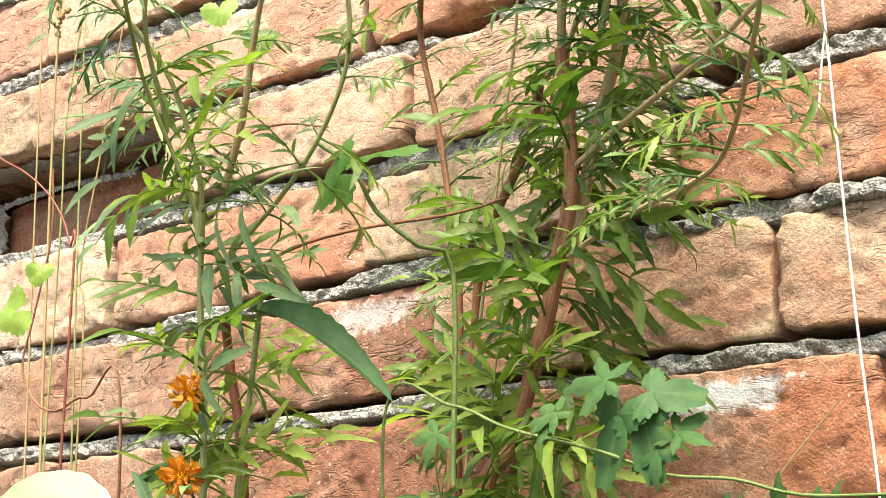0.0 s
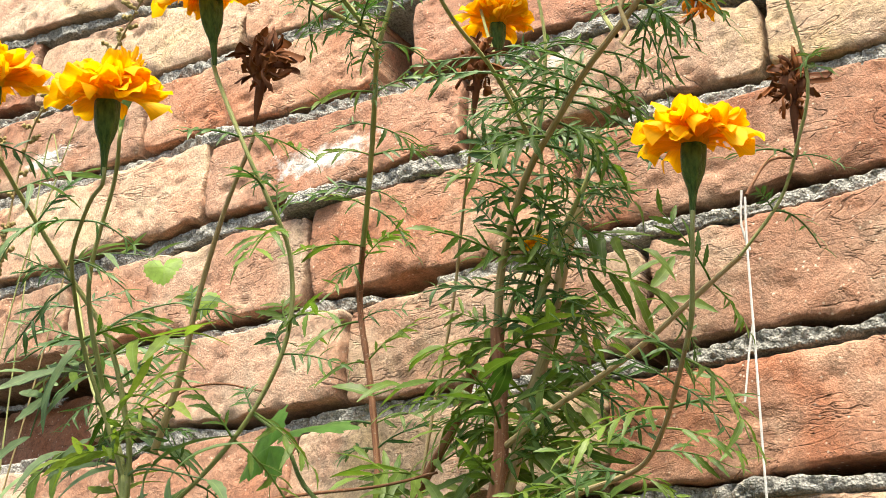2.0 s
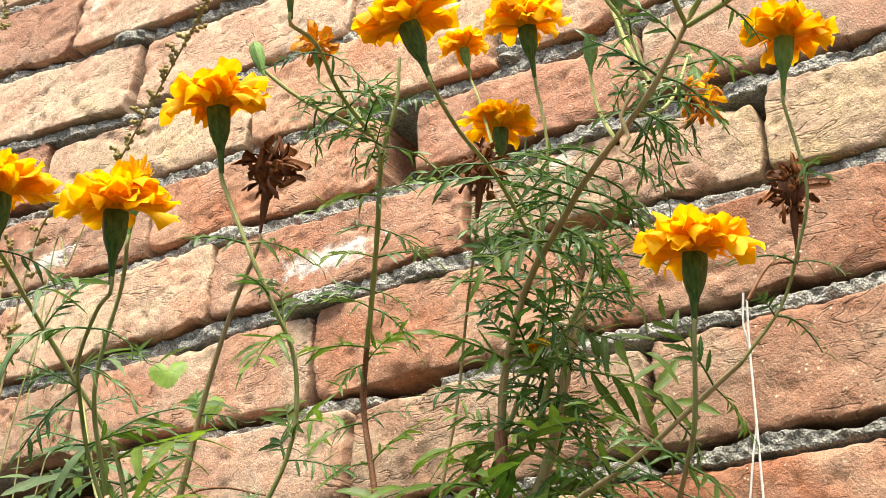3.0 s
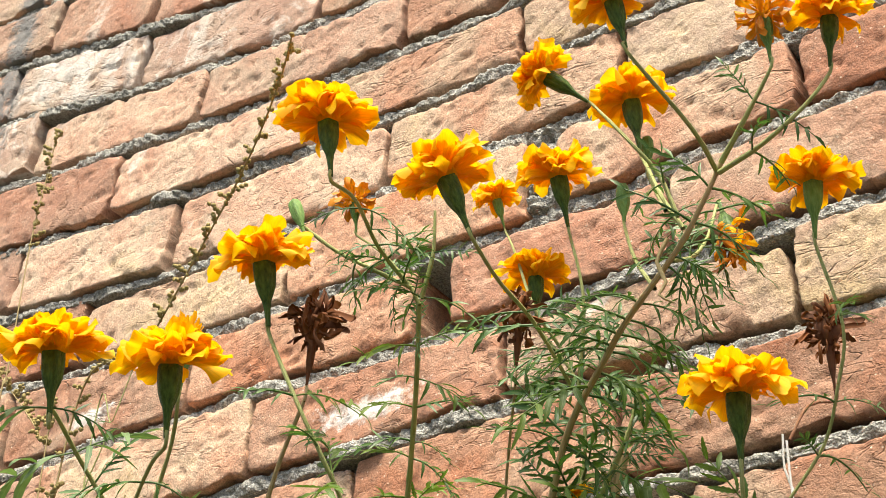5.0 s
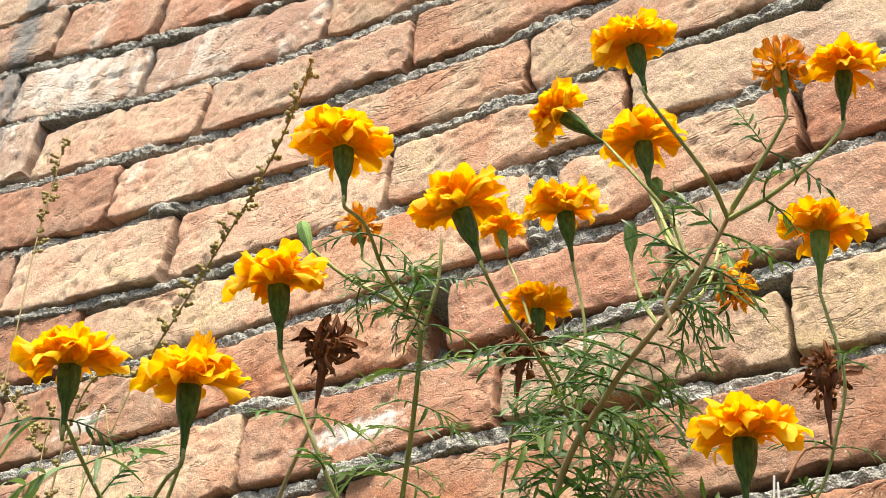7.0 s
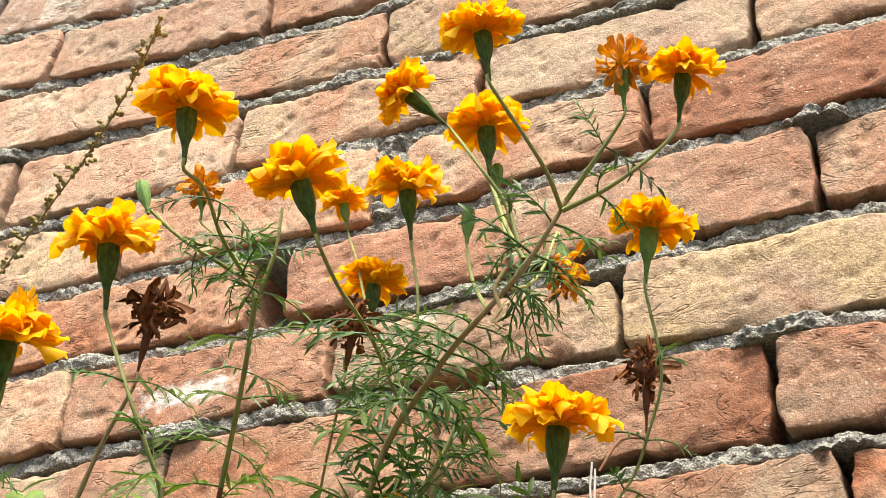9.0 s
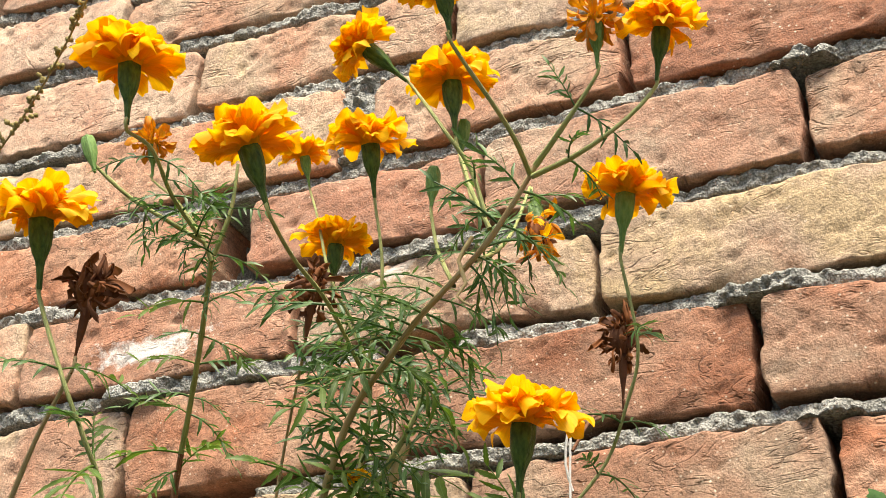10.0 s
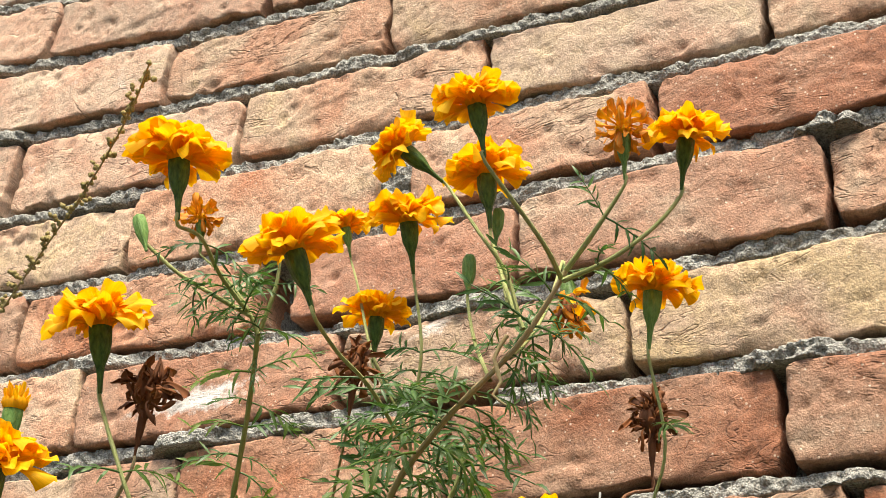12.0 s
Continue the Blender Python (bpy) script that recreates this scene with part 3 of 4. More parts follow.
# ---- leaves ----
def blade(soup, m, length, width, fold=0.25, droop=0.2, teeth=0.0, n=7, tip=1.0, curl=0.0):
    """One leaflet: along +x of m, folded along its rib, arching down."""
    pts, uvs = [], []
    for i in range(n):
        t = i / (n - 1)
        w = width * 0.5 * (math.sin(math.pi * min(t * 0.92 + 0.04, 1.0)) ** 0.8) * (1 - 0.25 * t)
        if i == 0:
            w = width * 0.06
        if i == n - 1:
            w = 0.0002
        if teeth:
            w *= 1 + (teeth if i % 2 else -teeth)
        x = length * t
        z = -droop * length * t * t
        y = curl * length * t * t
        pts += [m @ Vector((x, y - w, z + fold * w)), m @ Vector((x, y, z)), m @ Vector((x, y + w, z + fold * w))]
        uvs += [(0.0, t), (0.5, t), (1.0, t)]
    soup.grid(pts, 3, n, uvs)


def pinnate(seed, length, pairs, leaflet, width, teeth, droop=0.25, material=None):
    """A marigold leaf: a thin rib with pairs of narrow leaflets and one at its end."""
    rng = random.Random(seed)
    s = Soup()
    sway = rng.uniform(-0.2, 0.2)
    rib = [Vector((length * t, sway * length * t * t, -droop * length * t * t)) for t in [i / 10 for i in range(11)]]
    tube(s, rib, 0.0009, 0.0004, 4, 0.0, 0.0, seed)
    for j in range(pairs + 1):
        t = 0.22 + 0.78 * j / pairs
        base = Vector((length * t, sway * length * t * t, -droop * length * t * t))
        size = leaflet * (0.65 + 0.5 * math.sin(math.pi * (0.25 + 0.6 * t))) * rng.uniform(0.8, 1.1)
        for sgn in (-1, 1) if j < pairs else (0,):
            if sgn and rng.random() < 0.06:
                continue
            yaw = sgn * rng.uniform(38, 62)
            m = Matrix.Translation(base) @ pose(0, 0, 0, rng.uniform(-35, 35), rng.uniform(-15, 25), yaw)
            blade(s, m, size, width * rng.uniform(0.8, 1.15), 0.3, rng.uniform(0.0, 0.8), teeth, 11 if teeth > 0.13 else 9, curl=rng.uniform(-0.3, 0.3))
    return s.mesh("leaf", material)


COARSE = [pinnate(i, 0.064, 4, 0.030, 0.0076, 0.12, 0.2 + 0.16 * (i % 4), LEAF) for i in range(8)]
# same leaves in the brighter colour, as if sun fell on them
SUNLIT = [pinnate(80 + i, 0.062, 4, 0.031, 0.0074, 0.12, 0.25 + 0.16 * (i % 4), LEAF_SUNLIT) for i in range(6)]
GREYISH = [pinnate(20 + i, 0.060, 3, 0.033, 0.0080, 0.10, 0.2 + 0.15 * (i % 4), LEAF_GREY) for i in range(6)]
MIDDLE = [pinnate(40 + i, 0.048, 5, 0.0165, 0.0042, 0.16, 0.2 + 0.12 * (i % 4), LEAF) for i in range(8)]
FINE = [pinnate(60 + i, 0.040, 5, 0.0130, 0.0029, 0.13, 0.15 + 0.14 * (i % 5), LEAF_FINE) for i in range(10)]


def leaf_pose(at, out, up, size):
    """x of the leaf along out, its upper side towards up."""
    x = out.normalized()
    y = up.cross(x)
    y = y.normalized() if y.length > 1e-4 else Vector((0, 1, 0))
    z = x.cross(y)
    m = Matrix((x, y, z)).transposed().to_4x4()
    return Matrix.Translation(at) @ m @ Matrix.Diagonal((size, size, size, 1))


def leafy(plant, line, kinds, spacing, start=0.0, end=1.0, size=(0.8, 1.15), seed=0, lift=0.35):
    """Pairs of leaves along a stem."""
    rng = random.Random(seed)
    total = sum((b - a).length for a, b in zip(line, line[1:]))
    count = max(int(total * (end - start) / spacing), 1)
    for j in range(count):
        u = start + (end - start) * (j + rng.uniform(0.2, 0.8)) / count
        i = min(int(u * (len(line) - 1)), len(line) - 2)
        p, d = line[i], (line[i + 1] - line[i]).normalized()
        a = rng.uniform(0, 2 * math.pi)
        for turn in (a, a + math.pi + rng.uniform(-0.5, 0.5)):
            side = Vector((math.cos(turn), math.sin(turn) * 0.8, 0))
            out = side - d * side.dot(d)
            if out.length < 0.1:
                continue
            out = out.normalized() + d * rng.uniform(0.1, 0.9) * lift * 2
            up = Vector((rng.uniform(-0.3, 0.6), rng.uniform(-1.6, -0.1), 0.8))
            s = rng.uniform(*size)
            reach = p.y + out.normalized().y * 0.09 * s
            if reach > -0.01:
                out.y = -abs(out.y) * 0.3
            part("leaf", rng.choice(kinds), plant, m=Matrix.Translation(-plant.location) @ leaf_pose(p, out, up, s))


# ---- flower heads ----
def petal(seed, length, width, curve, ruffle, name="petal", material=None, end=0.0, twist=0.0):
    """A narrow claw that fans out to a broad, rounded, frilled end; x outwards, z up."""
    rng = random.Random(seed)
    nu, nv = 15, 10
    ph, ph2, ph3 = rng.uniform(0, 6), rng.uniform(0, 6), rng.uniform(0, 6)
    lean = rng.uniform(-0.3, 0.3)
    lobes = rng.choice((2.0, 2.5, 3.0)) * math.pi
    pts, uvs = [], []
    for j in range(nv):
        t = 1 - (1 - j / (nv - 1)) ** 1.4
        s = min(t / 0.85, 1.0)
        w = width * (0.22 + 0.78 * s * s * (3 - 2 * s))
        for i in range(nu):
            u = i / (nu - 1) * 2 - 1
            x = length * t * (1 - 0.30 * abs(u) ** 3 * t) - length * t**5 * (0.016 * (1 - math.cos(u * lobes + ph)) + 0.04 * math.exp(-((u - lean) * 4.0) ** 2))
            wave = ruffle * width * t * t * (0.34 * math.sin(u * 2.0 + ph) + 0.28 * t * math.sin(u * 3.8 + ph2) + 0.13 * t * t * math.sin(u * 8.0 + ph3) + 0.22 * math.sin(u * 1.5 + ph3 + t * 3.0))
            mid = curve * length * t * t
            z = end * length * max(t - 0.5, 0) ** 2 * 2.6 + wave + 0.22 * width * u * u * (1 - 1.5 * t)
            y = u * w * 0.5 * (1 - 0.10 * t**4)
            c, d = math.cos(twist * t), math.sin(twist * t)
            y, z = y * c - z * d, mid + y * d + z * c
            pts.append((x, y + lean * length * t * t * 0.3, z + 0.02 * length * math.sin(t * 8 + ph3)))
            uvs.append((i / (nu - 1), t))
    s = Soup()
    s.grid(pts, nu, nv, uvs)
    return s.mesh(name, material)


PETALS_OUT = [petal(i, 0.0245, 0.0132, 0.12 - 0.08 * (i % 4), 0.50, material=PETAL, end=-0.18 * (i % 3)) for i in range(10)]
PETALS_MID = [petal(10 + i, 0.0200, 0.0118, 0.04 - 0.10 * (i % 4), 0.52, material=PETAL, end=-0.40 * (i % 3)) for i in range(10)]
PETALS_IN = [petal(20 + i, 0.0130, 0.0098, -0.2 + 0.15 * (i % 3), 0.62, material=PETAL, end=-0.5) for i in range(8)]
PETALS_OLD = [petal(30 + i, 0.019, 0.0066, -0.55 + 0.3 * (i % 3), 0.85, material=PETAL_OLD, end=0.8 * (i % 2)) for i in range(5)]
PETALS_OLD_YELLOW = [petal(50 + i, 0.012, 0.0032, 0.15, 0.3, material=PETAL) for i in range(4)]
PETALS_STRIP = [petal(60 + i, 0.017, 0.0036, -0.35 + 0.3 * (i % 3), 0.9, material=PETAL if i % 4 == 0 else PETAL_OLD, end=1.4 * (i % 2) - 0.7, twist=2.2 * (i % 3 - 1)) for i in range(8)]
PETALS_DEAD = [petal(40 + i, 0.0115, 0.0024, -0.55 + 0.4 * (i % 3), 2.0, material=PETAL_DEAD, end=2.0 * (i % 2) - 0.6, twist=3.4 * (i % 3 - 1)) for i in range(9)]


def turned(profile, sides, ribs, name, material, teeth=0.0):
    """A ribbed body of revolution; profile of (radius, z)."""
    s = Soup()
    pts, uvs = [], []
    for j, (r, z) in enumerate(profile):
        for i in range(sides):
            a = 2 * math.pi * i / sides
            rr = r * (1 + ribs * math.cos(a * 5))
            zz = z + (teeth * max(math.cos(a * 5), -0.2) if j == len(profile) - 1 else 0)
            pts.append((rr * math.cos(a), rr * math.sin(a), zz))
            uvs.append((i / sides, j / len(profile)))
    s.grid(pts, sides, len(profile), uvs, wrap=True)
    return s.mesh(name, material)


CUP = [(0.0012, -0.040), (0.0015, -0.034), (0.0019, -0.028), (0.0026, -0.0235), (0.0040, -0.0195), (0.0053, -0.015), (0.0060, -0.009), (0.0062, -0.003), (0.0060, 0.001), (0.0064, 0.004)]
CUP_MESH = turned([(r * 0.93, z * 0.86) for r, z in CUP], 30, 0.07, "calyx", CALYX, 0.003)
CUP_PALE = turned([(r * 0.88, z * 0.86) for r, z in CUP], 30, 0.07, "calyx", CALYX_PALE, 0.003)
CUP_DEAD = turned([(r * 0.42, z * 1.0) for r, z in CUP], 16, 0.12, "calyx", PETAL_DEAD, 0.002)
CORE_MESH = turned([(0.0058, 0.0), (0.0070, 0.003), (0.0066, 0.006), (0.004, 0.008), (0.001, 0.0085)], 16, 0.1, "flower_head", PETAL)
CORE_DEAD = turned([(0.0035, -0.001), (0.0066, 0.004), (0.0074, 0.009), (0.0062, 0.014), (0.0035, 0.018), (0.001, 0.019)], 25, 0.22, "flower_head", PETAL_DEAD)
BUD = turned([(0.0010, -0.018), (0.0015, -0.013), (0.0028, -0.009), (0.0041, -0.004), (0.0044, 0.002), (0.0042, 0.007), (0.0034, 0.0095), (0.0020, 0.0105), (0.0004, 0.011)], 30, 0.08, "flower_bud", CALYX_PALE)


def aimed(at, way, spin=0.0, size=1.0):
    q = Vector(way).normalized().to_track_quat("Z", "Y").to_matrix().to_4x4()
    return Matrix.Translation(at) @ q @ pose(0, 0, 0, 0, 0, spin) @ Matrix.Diagonal((size, size, size, 1))


LEAN_TO = (0.09, -0.20, 0.0)  # heads nod towards the open side


def flower(plant, at, way=(0, 0, 1), size=1.0, kind="open", seed=0, pale=False):
    """A head whose cup's rim lies at the given place and which opens towards way."""
    rng = random.Random(seed)
    at = Vector(at) - plant.location
    way = Vector(way).normalized() + Vector(LEAN_TO)
    if kind == "dead":
        head = part("flower_head", CORE_DEAD, plant, "dead, shrivelled dark brown flower head", aimed(at, way, rng.uniform(0, 360), size))
        part("calyx", CUP_DEAD, head)
        rings = [(16, 38, PETALS_DEAD, 0.001), (18, 54, PETALS_DEAD, 0.005), (18, 66, PETALS_DEAD, 0.009), (16, 78, PETALS_DEAD, 0.013), (8, -40, PETALS_DEAD, 0.003)]
    elif kind == "old":
        head = part("flower_head", CORE_MESH, plant, "withering flower head with curled orange petals", aimed(at, way, rng.uniform(0, 360), size))
        part("calyx", CUP_PALE if pale else CUP_MESH, head)
        rings = [(12, 5, PETALS_OLD, 0.003), (12, 35, PETALS_OLD, 0.007), (10, 60, PETALS_OLD, 0.01), (9, -45, PETALS_OLD, 0.003)]
    elif kind == "shrivelled":
        head = part("flower_head", CORE_DEAD, plant, "shrivelled head of curled orange and brown petals", aimed(at, way, rng.uniform(0, 360), size))
        part("calyx", CUP_MESH, head)
        rings = [(9, 58, PETALS_STRIP, 0.0), (10, 72, PETALS_STRIP, 0.004), (8, 84, PETALS_STRIP + PETALS_DEAD, 0.009), (8, 86, PETALS_STRIP, 0.016)]
    elif kind == "opening":
        head = part("flower_head", CORE_MESH, plant, "half-opened head with a brush of short yellow petals", aimed(at, way, rng.uniform(0, 360), size))
        part("calyx", CUP_PALE, head)
        rings = [(12, 62, PETALS_OLD_YELLOW, 0.001), (12, 74, PETALS_OLD_YELLOW, 0.002), (8, 84, PETALS_OLD_YELLOW, 0.003)]
    else:
        head = part("flower_head", CORE_MESH, plant, "open orange-yellow marigold flower head", aimed(at, way, rng.uniform(0, 360), size))
        part("calyx", CUP_PALE if pale else CUP_MESH, head)
        rings = [(11, 14, PETALS_OUT, 0.001), (11, 24, PETALS_OUT, 0.002), (11, 36, PETALS_MID, 0.003), (10, 48, PETALS_MID, 0.004), (9, 62, PETALS_IN, 0.006), (7, 80, PETALS_IN, 0.006)]
    for count, lift, kinds, z in rings:
        for i in range(count):
            turn = 360 * (i + rng.uniform(-0.35, 0.35)) / count + lift * 3
            m = pose(0, 0, z, 0, 0, turn) @ pose(0.004, 0, 0, rng.uniform(-30, 30), -(lift + rng.uniform(-19, 19) * (2.2 if kind == "dead" else 1.0)), rng.uniform(-16, 16))
            k = rng.uniform(0.5, 1.45) if kind == "dead" else rng.uniform(0.78, 1.12)
            part("petal", rng.choice(kinds), head, m=m @ Matrix.Diagonal((k, k, k, 1)))
    return head


def foot_of(at, way, size):
    """Where the stalk meets the cup of a head, and a point just below."""
    w = (Vector(way).normalized() + Vector(LEAN_TO)).normalized()
    return [tuple(Vector(at) - w * 0.038 * size), tuple(Vector(at) - w * 0.030 * size)]


def bloom(plant, points, r0, at, way, size, kind="open", seed=0, pale=False, material=None, label=""):
    """A stalk through the given points up into a head at its end."""
    foot = foot_of(at, way, size)
    while len(points) > 2 and (Vector(points[-1]) - Vector(foot[0])).length < 0.022:
        points = points[:-1]
    line = stem(plant, points + foot, r0 * 0.70, 0.0010 * size, material or STEM_GREEN, 0.1, label)
    flower(plant, at, way, size, kind, seed, pale)
    return line


def bud(plant, at, way, size=1.0, stalk=None):
    if stalk:
        w = Vector(way).normalized()
        stem(plant, stalk + [tuple(Vector(at) - w * 0.022 * size), tuple(Vector(at) - w * 0.016 * size)], 0.0013, 0.0009, STEM_GREEN, 0.05)
    at = Vector(at) - plant.location
    return part("flower_bud", BUD, plant, "closed pale green bud", aimed(at, way, 10, size))


# ---- marigold with the thick brown stem ----
def plant_a():
    p = thing("marigold_plant", (0.31, -0.12, 0.0), "tall marigold with woody brown stem, orange blooms and dense leaves", "plant", "marigolds")
    main = stem(p, [(0.30, -0.125, 0.0), (0.30, -0.127, 0.25), (0.307, -0.125, 0.441), (0.324, -0.12, 0.479), (0.344, -0.117, 0.538), (0.354, -0.117, 0.575), (0.363, -0.115, 0.618), (0.361, -0.114, 0.662), (0.358, -0.114, 0.70)], 0.0062, 0.0040, STEM_BROWN, 0.2, "woody red-brown main stem")
    upper = stem(p, [(0.358, -0.114, 0.70), (0.371, -0.13, 0.736), (0.397, -0.15, 0.772), (0.435, -0.178, 0.788), (0.469, -0.21, 0.790), (0.513, -0.235, 0.805), (0.533, -0.245, 0.82), (0.547, -0.25, 0.836)], 0.0026, 0.0014, STEM_TAN, 0.15, "pale brown upper stem")
    f9 = bloom(p, [(0.547, -0.25, 0.836), (0.568, -0.262, 0.849), (0.582, -0.27, 0.86)], 0.0024, (0.587, -0.274, 0.892), (-0.05, 0.0, 1), 0.68, "old", seed=9, pale=True)
    f10 = bloom(p, [(0.545, -0.25, 0.830), (0.572, -0.255, 0.834), (0.596, -0.256, 0.847)], 0.0020, (0.614, -0.257, 0.893), (0.1, 0.0, 1), 0.77, seed=10)
    bloom(p, [(0.544, -0.25, 0.832), (0.546, -0.28, 0.838), (0.540, -0.309, 0.853)], 0.0020, (0.532, -0.328, 0.890), (-0.2, 0.0, 1), 0.79, seed=7)
    f6 = bloom(p, [(0.518, -0.243, 0.818), (0.512, -0.25, 0.843), (0.503, -0.263, 0.86), (0.487, -0.275, 0.878)], 0.0019, (0.464, -0.278, 0.911), (-0.9, -0.35, 0.75), 0.78, seed=6)
    f8 = bloom(p, [(0.519, -0.24, 0.812), (0.506, -0.235, 0.84), (0.496, -0.229, 0.867)], 0.0019, (0.485, -0.222, 0.922), (-0.15, 0.1, 1), 0.95, seed=8)
    up = stem(p, [(0.364, -0.115, 0.628), (0.392, -0.12, 0.641), (0.42, -0.127, 0.65), (0.445, -0.135, 0.657), (0.467, -0.143, 0.664), (0.496, -0.15, 0.679), (0.526, -0.16, 0.692)], 0.0019, 0.0014, STEM_TAN)
    f11 = bloom(p, [(0.526, -0.16, 0.692), (0.55, -0.165, 0.715), (0.565, -0.178, 0.736), (0.5755, -0.188, 0.762)], 0.0013, (0.576, -0.203, 0.840), (0.05, 0.08, 1), 0.90, seed=11, pale=True)
    low = stem(p, [(0.361, -0.117, 0.578), (0.393, -0.125, 0.588), (0.425, -0.14, 0.59), (0.454, -0.155, 0.59), (0.48, -0.175, 0.59), (0.502, -0.2, 0.597), (0.526, -0.235, 0.606), (0.543, -0.26, 0.617)], 0.0016, 0.0011, STEM_TAN)
    bloom(p, [(0.537, -0.251, 0.612), (0.546, -0.264, 0.622), (0.555, -0.279, 0.640)], 0.0018, (0.560, -0.289, 0.683), (0.02, 0.05, 1), 0.9, seed=18)
    bloom(p, [(0.523, -0.14, 0.735), (0.53, -0.125, 0.76)], 0.0012, (0.542, -0.113, 0.800), (0.0, 0.0, 1), 0.85, "dead", seed=17, material=STEM_BROWN)
    f12 = bloom(p, [(0.507, -0.23, 0.802), (0.492, -0.17, 0.845), (0.484, -0.13, 0.885)], 0.0017, (0.490, -0.112, 0.896), (0.2, -0.1, -1), 0.94, "shrivelled", seed=12)
    pale = stem(p, [(0.355, -0.11, 0.575), (0.361, -0.1, 0.614), (0.372, -0.1, 0.659), (0.387, -0.105, 0.689), (0.398, -0.108, 0.734), (0.41, -0.11, 0.767)], 0.0036, 0.0030, STEM_TAN, 0.12, "pale straw-coloured side stem, cut at its end")
    red2 = stem(p, [(0.29, -0.09, 0.2), (0.231, -0.05, 0.462), (0.247, -0.05, 0.545), (0.265, -0.06, 0.615), (0.312, -0.08, 0.666), (0.329, -0.09, 0.705)], 0.0040, 0.0028, STEM_BROWN)
    f13 = bloom(p, [(0.36, -0.112, 0.70), (0.378, -0.11, 0.745), (0.384, -0.11, 0.786), (0.385, -0.12, 0.82), (0.372, -0.126, 0.849)], 0.0022, (0.363, -0.131, 0.896), (-0.05, 0.1, 1), 0.88, seed=13)
    f5 = bloom(p, [(0.386, -0.12, 0.812), (0.403, -0.14, 0.861), (0.404, -0.149, 0.897)], 0.0018, (0.398, -0.158, 0.945), (-0.1, -0.1, 1), 0.98, seed=5)
    f3 = bloom(p, [(0.388, -0.125, 0.806), (0.406, -0.2, 0.812), (0.414, -0.25, 0.812), (0.416, -0.285, 0.818)], 0.0018, (0.415, -0.301, 0.847), (-0.35, -0.15, 1), 1.0, seed=3)
    bloom(p, [(0.38, -0.13, 0.84), (0.374, -0.15, 0.86), (0.353, -0.14, 0.915)], 0.0016, (0.334, -0.133, 0.968), (-0.25, 0.0, 1), 0.62, seed=4, pale=True)
    tuft = stem(p, [(0.380, -0.11, 0.70), (0.4, -0.12, 0.741), (0.423, -0.125, 0.776), (0.433, -0.13, 0.804)], 0.0022, 0.0014, STEM_GREEN)
    bloom(p, [(0.300, -0.118, 0.25), (0.245, -0.055, 0.462), (0.280, -0.068, 0.65), (0.303, -0.08, 0.735), (0.325, -0.105, 0.785), (0.358, -0.15, 0.815)], 0.0022, (0.371, -0.164, 0.838), (0.1, 0.0, 1), 0.85, "dead", seed=16, material=STEM_TAN, label="dry straw-coloured stalk")
    for line, kinds, gap, a, b, size, seed in (
        (main, COARSE, 0.024, 0.58, 1.0, (0.75, 1.15), 1), (main, SUNLIT, 0.013, 0.42, 0.75, (0.75, 1.1), 20), (main, COARSE + MIDDLE, 0.017, 0.6, 1.0, (0.7, 1.1), 2),
        (upper, FINE + MIDDLE, 0.016, 0.0, 0.6, (0.7, 1.1), 3), (upper, FINE, 0.016, 0.4, 1.0, (0.7, 1.1), 4),
        (red2, COARSE, 0.030, 0.35, 1.0, (0.6, 0.95), 5), (up, FINE + MIDDLE, 0.024, 0.15, 1.0, (0.6, 0.95), 6),
        (low, FINE + MIDDLE, 0.022, 0.1, 1.0, (0.6, 0.95), 7), (pale, COARSE + MIDDLE, 0.018, 0.1, 1.0, (0.6, 1.0), 8),
        (f13, FINE, 0.012, 0.1, 0.85, (0.7, 1.2), 9), (f5, FINE, 0.014, 0.0, 0.6, (0.7, 1.1), 10), (f3, FINE, 0.018, 0.0, 0.6, (0.7, 1.0), 11),
        (tuft, FINE, 0.009, 0.0, 1.0, (0.7, 1.15), 12), (f11, FINE, 0.03, 0.1, 0.8, (0.5, 0.8), 13), (f10, FINE, 0.03, 0.1, 0.6, (0.5, 0.8), 14),
        (f9, FINE, 0.025, 0.0, 0.7, (0.5, 0.8), 15), (f8, FINE, 0.03, 0.0, 0.5, (0.5, 0.9), 16), (f6, FINE, 0.04, 0.0, 0.4, (0.5, 0.8), 17), (f12, FINE, 0.025, 0.1, 0.9, (0.6, 0.9), 18),
    ):
        leafy(p, line, kinds, gap, a, b, size, seed)
    bloom(p, [(0.372, -0.115, 0.70), (0.378, -0.118, 0.72)], 0.001, (0.385, -0.12, 0.745), (0, -0.5, 1), 0.3, seed=25)
    stem(p, [(0.508, -0.236, 0.812), (0.502, -0.238, 0.799), (0.506, -0.237, 0.786), (0.503, -0.24, 0.778), (0.510, -0.238, 0.772)], 0.0012, 0.0006, STRAW, 0.4, "shrivelled pale tendril")
    bud(p, (0.465, -0.2, 0.877), (0.0, 0, 1), 0.9, [(0.492, -0.222, 0.795), (0.474, -0.207, 0.828)])
    bud(p, (0.482, -0.2, 0.905), (0.05, 0, 1), 0.8, [(0.508, -0.236, 0.83), (0.489, -0.207, 0.868)])
    return p


